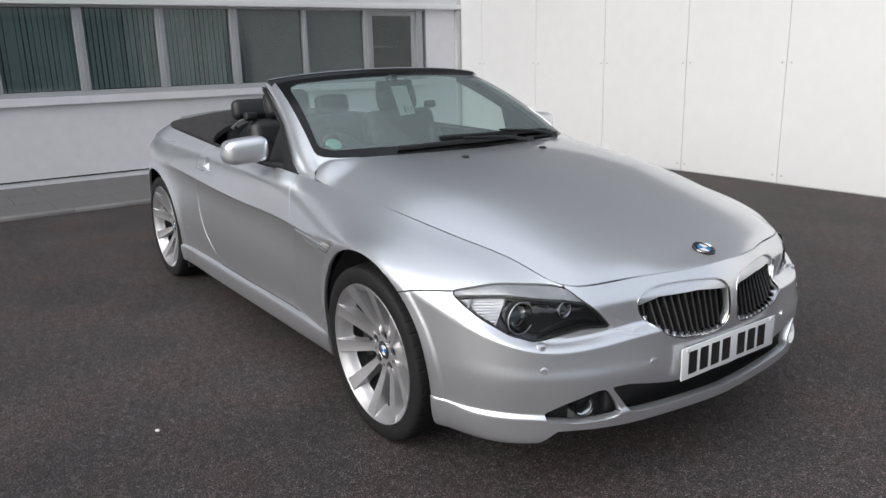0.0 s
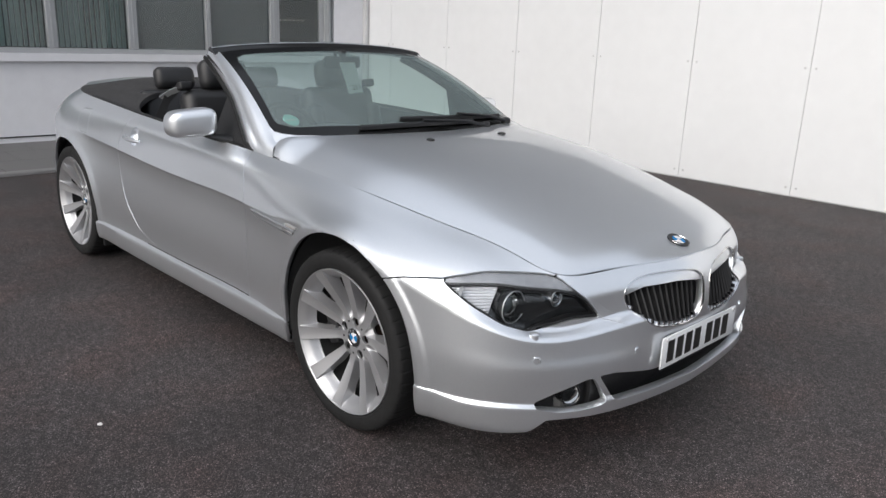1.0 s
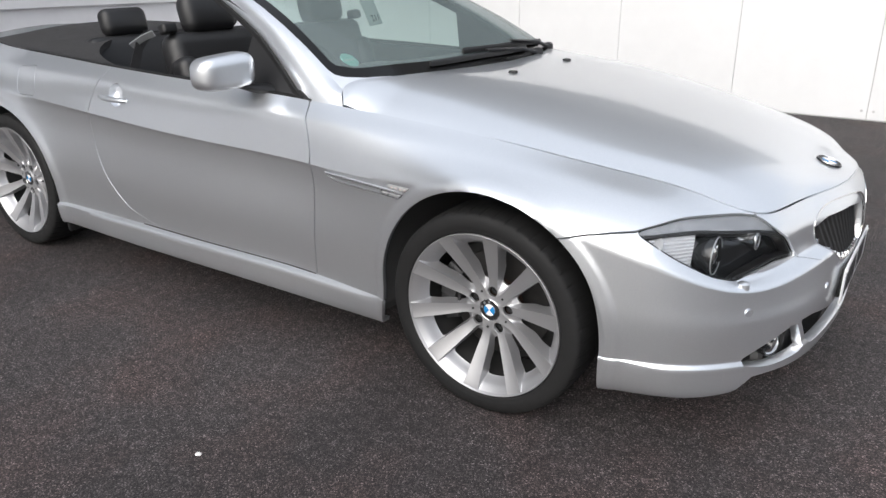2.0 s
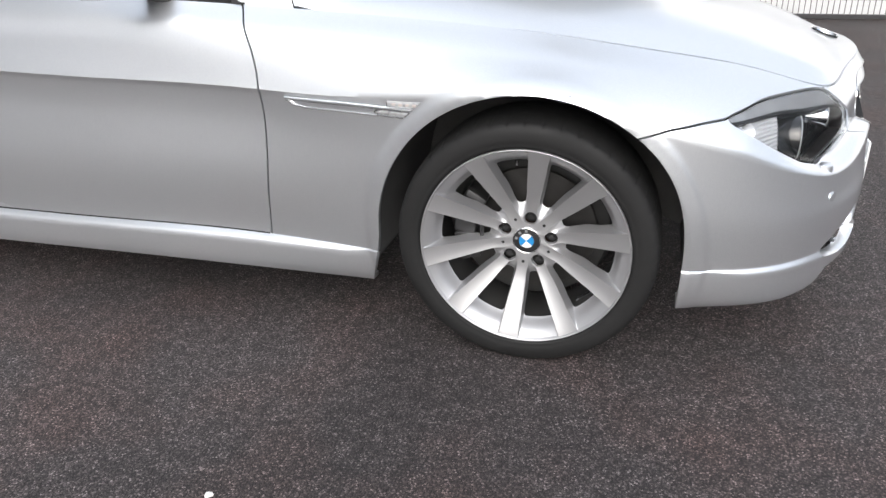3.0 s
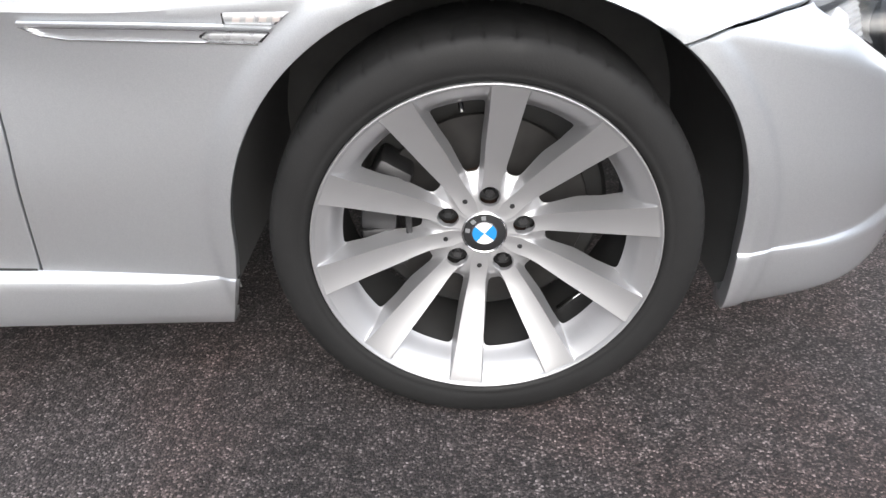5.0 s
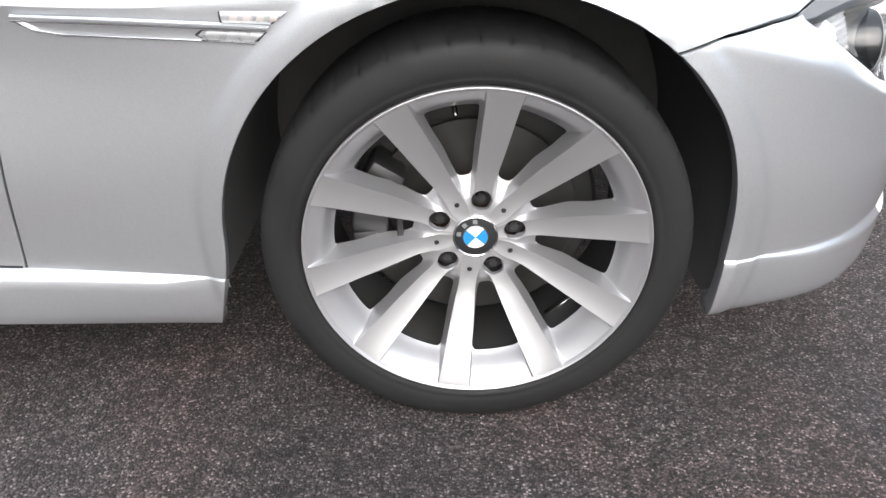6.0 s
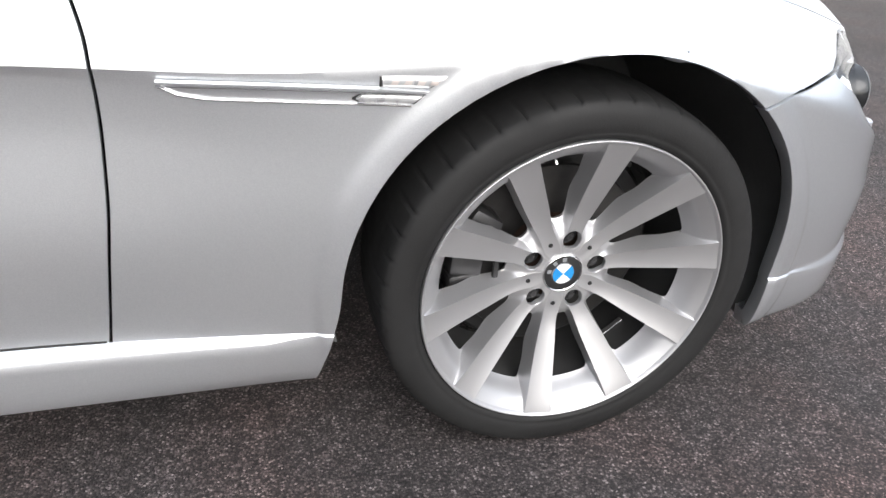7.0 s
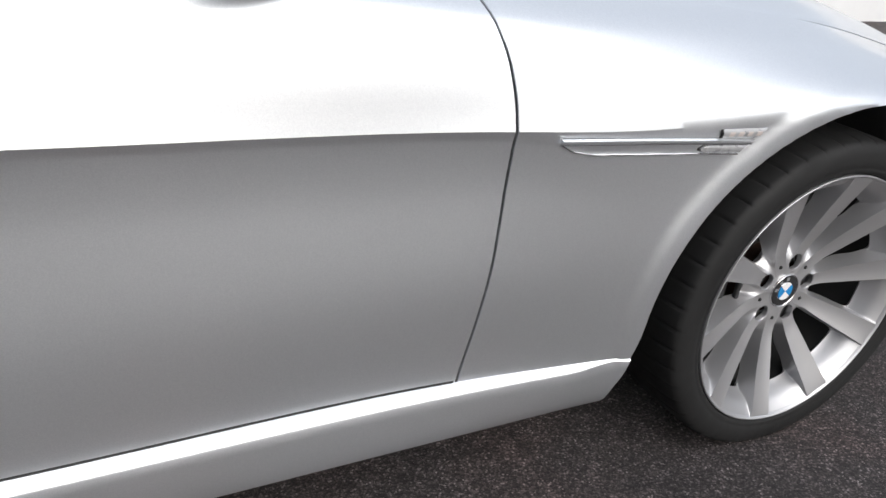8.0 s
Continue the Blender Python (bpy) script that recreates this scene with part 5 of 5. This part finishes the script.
mesh("wheel_ring", V, [(k * 8 + j, k * 8 + (j + 1) % 8, ((k + 1) % 40) * 8 + (j + 1) % 8, ((k + 1) % 40) * 8 + j) for k in range(40) for j in range(8)], LEATHER, steer)
pad("wheel_hub", sm, .05, .17, .13, .02, LEATHER, steer)
for dy, dz in ((.115, 0), (-.115, 0), (0, -.11)):
    pad("wheel_spoke", sm @ Matrix.Translation((0, dy, dz)), .018, .12 if dz == 0 else .04, .03 if dz == 0 else .13, .006, LEATHER, steer)


def seat(y):
    st = empty("front_seat", "black leather front seat with headrest and belt", "")
    st.parent = car
    st.matrix_basis = pose(-1.62, y, 0)
    pad("seat_cushion", pose(.16, 0, .52, 0, -82, 0), .15, .50, .52, .05, LEATHER, st)
    lean = pose(-.10, 0, .80, 0, -14, 0)
    pad("backrest", lean, .14, .50, .58, .06, LEATHER, st)
    for s in (-1, 1):
        pad("bolster", lean @ Matrix.Translation((.05, s * .21, -.05)), .12, .10, .46, .045, LEATHER, st)
    pad("headrest", lean @ Matrix.Translation((.015, 0, .362)), .105, .27, .165, .045, LEATHER, st)
    for s in (-1, 1):
        V, F = sweep([lean @ Vector((0, s * .06, .26)), lean @ Vector((0, s * .06, .34))], ring(.007, 8), up=(1, 0, 0))
        mesh("headrest_post", V, F, CHROME, st)
    pad("belt_guide", lean @ Matrix.Translation((.03, .235 * (1 if y < 0 else -1) * -1, .305)), .05, .07, .045, .012, BLACK_PLASTIC, st)
    return st


seat(-.37)
seat(.37)
for y in (-.30, .30):
    rs = empty("rear_seat", "black leather rear seat with headrest", "")
    rs.parent = car
    rs.matrix_basis = pose(-2.38, y, 0)
    pad("seat_cushion", pose(.12, 0, .55, 0, -85, 0), .14, .46, .44, .05, LEATHER, rs)
    lean = pose(-.09, 0, .80, 0, -14, 0)
    pad("backrest", lean, .12, .48, .46, .05, LEATHER, rs)
    pad("headrest", lean @ Matrix.Translation((.0, 0, .298)), .095, .25, .135, .04, LEATHER, rs)
belt = [(-2.03, -.52, 1.065), (-1.99, -.60, 1.02), (-1.96, -.66, .93), (-1.95, -.68, .80)]
V, F = sweep(belt, [(-.023, -.001), (.023, -.001), (.023, .001), (-.023, .001)], up=(1, 0, 0))
mesh("seat_belt", V, F, FABRIC, car)
V, F = sweep([(-1.93, -.56, 1.075), (-1.97, -.59, 1.055), (-2.02, -.62, 1.02)], [(-.014, -.005), (.014, -.005), (.014, .005), (-.014, .005)], up=(1, 0, 0))
mesh("belt_guide", V, F, LAMP_GREY, car, "pale grey belt guide")

# wall above, building with the window band
building = empty("wall_windows", "pale clad wall with a low band of grey-framed windows", "wall", kind="structure")
W = WALL_X
part("lower_wall", box(W - .30, W, -14, 4.56, .0, .935, 0), CLADDING, building, smooth=False)
part("upper_wall", box(W - .30, W + .05, -14, 5.19, 2.065, 3.4, 0), CLADDING, building, smooth=False)
# two tall walls out of view, added so that the bonnet reflects dark
part("added_high_wall", box(W - .30, W + .02, -14, 5.19, 3.4, 10, 0), ADDED_WALL_GREY, building, smooth=False)
added_wall = part("wall_added", box(-9, 1.0, WALL_Y + .22, WALL_Y + .52, 0, 11, 0), ADDED_WALL_GREY, None, smooth=False)
tagged(added_wall, "tall unseen grey wall added to darken the bonnet's reflections", "wall", kind="structure")
part("end_wall", box(W - .30, W + .004, 4.56, 5.19, .0, 2.065, 0), CLADDING, building, smooth=False)
part("plinth_strip", box(W - .01, W + .012, -14, 5.15, .078, .092, .002, seg=1), BLACK_PLASTIC, building, smooth=False)
part("plinth", box(W - .01, W + .020, -14, 5.15, .0, .020, .004, seg=1), KERB, building, smooth=False)
part("cornice", box(W - .05, W + .10, -14, 5.17, 2.062, 2.13, .006, seg=1), WHITE_BOARD, building, smooth=False)
part("corner_post", box(W - .02, W + .075, 5.10, 5.165, .0, 5.2, .005, seg=1), JOINT_GREY, building, smooth=False)
sill = tagged(part("window_sill", box(W - .05, W + .06, -14, 4.56, .935, 1.030, .006, seg=1), CLADDING, building), "pale projecting sill")
bars = [-3.12, -2.20, -1.27, -.345, .59, 1.53, 2.535, 3.525, 4.44]
window = empty("window_1", "band of grey-framed windows with teal vertical blinds", "window", kind="structure")
part("frame_rail", box(W - .08, W + .015, -14, 4.54, 1.030, 1.088, .005, seg=1), FRAME_GREY, window)
part("frame_rail", box(W - .08, W + .015, -14, 4.54, 2.035, 2.062, .005, seg=1), FRAME_GREY, window)
for k, y in enumerate(bars):
    wide = .034 if k == 6 else .054
    part("mullion", box(W - .08, W + .012, y - wide, y + wide, 1.088, 2.035, .006, seg=1), FRAME_GREY, window)
    part("mullion_bead", box(W + .012, W + .022, y - .012, y + .012, 1.088, 2.035, .003, seg=1), FRAME_GREY, window)
for k, (a, b) in enumerate(zip(bars, bars[1:])):
    dark = k in (5, 6)
    pane = part("pane", box(W - .045, W - .039, a + .045, b - .045, 1.088, 2.035, 0), WINDOW_GLASS, window, smooth=False)
    pane.visible_shadow = False
    if dark:
        part("dark_panel", box(W - .075, W - .055, a + .045, b - .045, 1.088, 2.035, 0), plain("grey_panel", (.165, .175, .185), .6, grain=.04, scale=3), window, "dark grey infill panel", smooth=False)
    elif k < 5:
        rng = random.Random(k)
        n = 14
        for j in range(n):
            yc = a + .045 + (b - a - .09) * (j + .5) / n
            m = Matrix.Translation((W - .12, yc, 0)) @ Matrix.Rotation(radians(34 + rng.uniform(-9, 9)), 4, "Z")
            part("blind_slat", box(-.0015, .0015, -.034, .034, 1.095, 2.03, 0, m=m), BLIND, window, smooth=False)
    else:
        # a dark sheet stands for the room behind the door pane
        part("dark_panel", box(W - .10, W - .085, a + .045, b - .045, 1.088, 2.035, 0), ROOM_DARK, window, "dark sheet behind the door glass", smooth=False)
        part("door_frame", box(W - .07, W - .02, a + .045, a + .11, 1.088, 2.035, .006, seg=1), FRAME_GREY, window)
        part("door_frame", box(W - .07, W - .02, b - .13, b - .045, 1.088, 2.035, .006, seg=1), FRAME_GREY, window)
        part("door_frame", box(W - .07, W - .02, a + .11, b - .13, 1.965, 2.035, .006, seg=1), FRAME_GREY, window)
        for j in range(6):
            V, F = revolve([(.0, .0), (.0, .011), (.002, .011)], 12, "X", (W - .040, a + .135 + j * .075, 1.525))
            mesh("safety_dot", V, F, JOINT_GREY, window)
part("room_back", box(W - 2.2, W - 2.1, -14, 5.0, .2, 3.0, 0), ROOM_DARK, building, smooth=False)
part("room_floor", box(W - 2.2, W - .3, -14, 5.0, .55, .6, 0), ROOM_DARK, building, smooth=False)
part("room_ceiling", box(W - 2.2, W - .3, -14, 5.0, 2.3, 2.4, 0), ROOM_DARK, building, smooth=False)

# paved strip with its kerb
pavement = empty("pavement", "grey paved strip with a flush kerb along the building", "pavement", kind="structure")
part("bed", box(W + .02, -5.72, -14, 5.16, -.02, .010, 0), JOINT_GREY, pavement, smooth=False)
slab = box(-.298, .298, -.298, .298, 0, .016, .004, seg=1)
first = part("slab", slab, PAVING, pavement, smooth=False)
first.matrix_basis = pose(W + .33, -2.0, .004)
for i in range(3):
    for j in range(18):
        if i or j:
            o = first.copy()
            scene.collection.objects.link(o)
            o.matrix_basis = pose(W + .33 + .6 * i, -2.0 + .6 * j - (0 if i % 2 == 0 else .3), .004)
            if o.matrix_basis.translation.y > 4.72:
                bpy.data.objects.remove(o)
kerbstone = part("kerbstone", box(-.06, .06, -.455, .455, -.02, .030, .008, seg=2), KERB, pavement)
kerbstone.matrix_basis = pose(-5.68, -6.0, 0)
for j in range(1, 12):
    o = kerbstone.copy()
    scene.collection.objects.link(o)
    o.matrix_basis = pose(-5.68, -6.0 + .915 * j, 0)

# mesh fence beyond the white wall
fence = empty("fence", "black welded mesh fence panel between posts", "fence")
for x in (1.05, 3.55):
    post = part("post", box(x - .03, x + .03, 5.42, 5.48, 0, 1.9, .006, seg=1), FENCE_BLACK, fence)
    part("post_cap", box(x - .034, x + .034, 5.416, 5.484, 1.9, 1.92, .004, seg=1), FENCE_BLACK, post)
part("bottom_rail", box(1.08, 3.52, 5.43, 5.47, .010, .05, .004, seg=1), FENCE_BLACK, fence)
wire = part("upright_wire", box(-.003, .003, -.003, .003, .05, 1.85, 0), FENCE_BLACK, fence, smooth=False)
wire.matrix_basis = pose(1.13, 5.45, 0)
for k in range(1, 48):
    o = wire.copy()
    scene.collection.objects.link(o)
    o.matrix_basis = pose(1.13 + .05 * k, 5.45, 0)
for k in range(10):
    part("cross_wire", box(1.08, 3.52, 5.441, 5.446, .18 + .2 * k, .187 + .2 * k, 0), FENCE_BLACK, fence, smooth=False)
yard_wall = part("wall_far", box(1.0, 14, 5.75, 5.95, 0, 4.0, 0), WHITE_BOARD, None, smooth=False)
tagged(yard_wall, "plain white wall beyond the mesh fence", "wall", kind="structure")

# a white pebble on the asphalt
bm = bmesh.new()
bmesh.ops.create_icosphere(bm, subdivisions=2, radius=.0095)
rng = random.Random(4)
for v in bm.verts:
    v.co *= rng.uniform(.8, 1.15)
    v.co.z = v.co.z * .5 + .004
pebble = part("pebble", bm, STONE, None)
pebble.matrix_basis = pose(-.557, -1.567, .001)
tagged(pebble, "small white pebble lying on the asphalt", "pebble")

# an unseen wall added ahead of the car, dark in the nose's reflections
yard = part("wall_added_ahead", box(16.0, 16.3, -24, 5.75, 0, 3.2, 0), ADDED_WALL_GREY, None, smooth=False)
tagged(yard, "unseen grey wall added across the yard", "wall", kind="structure")
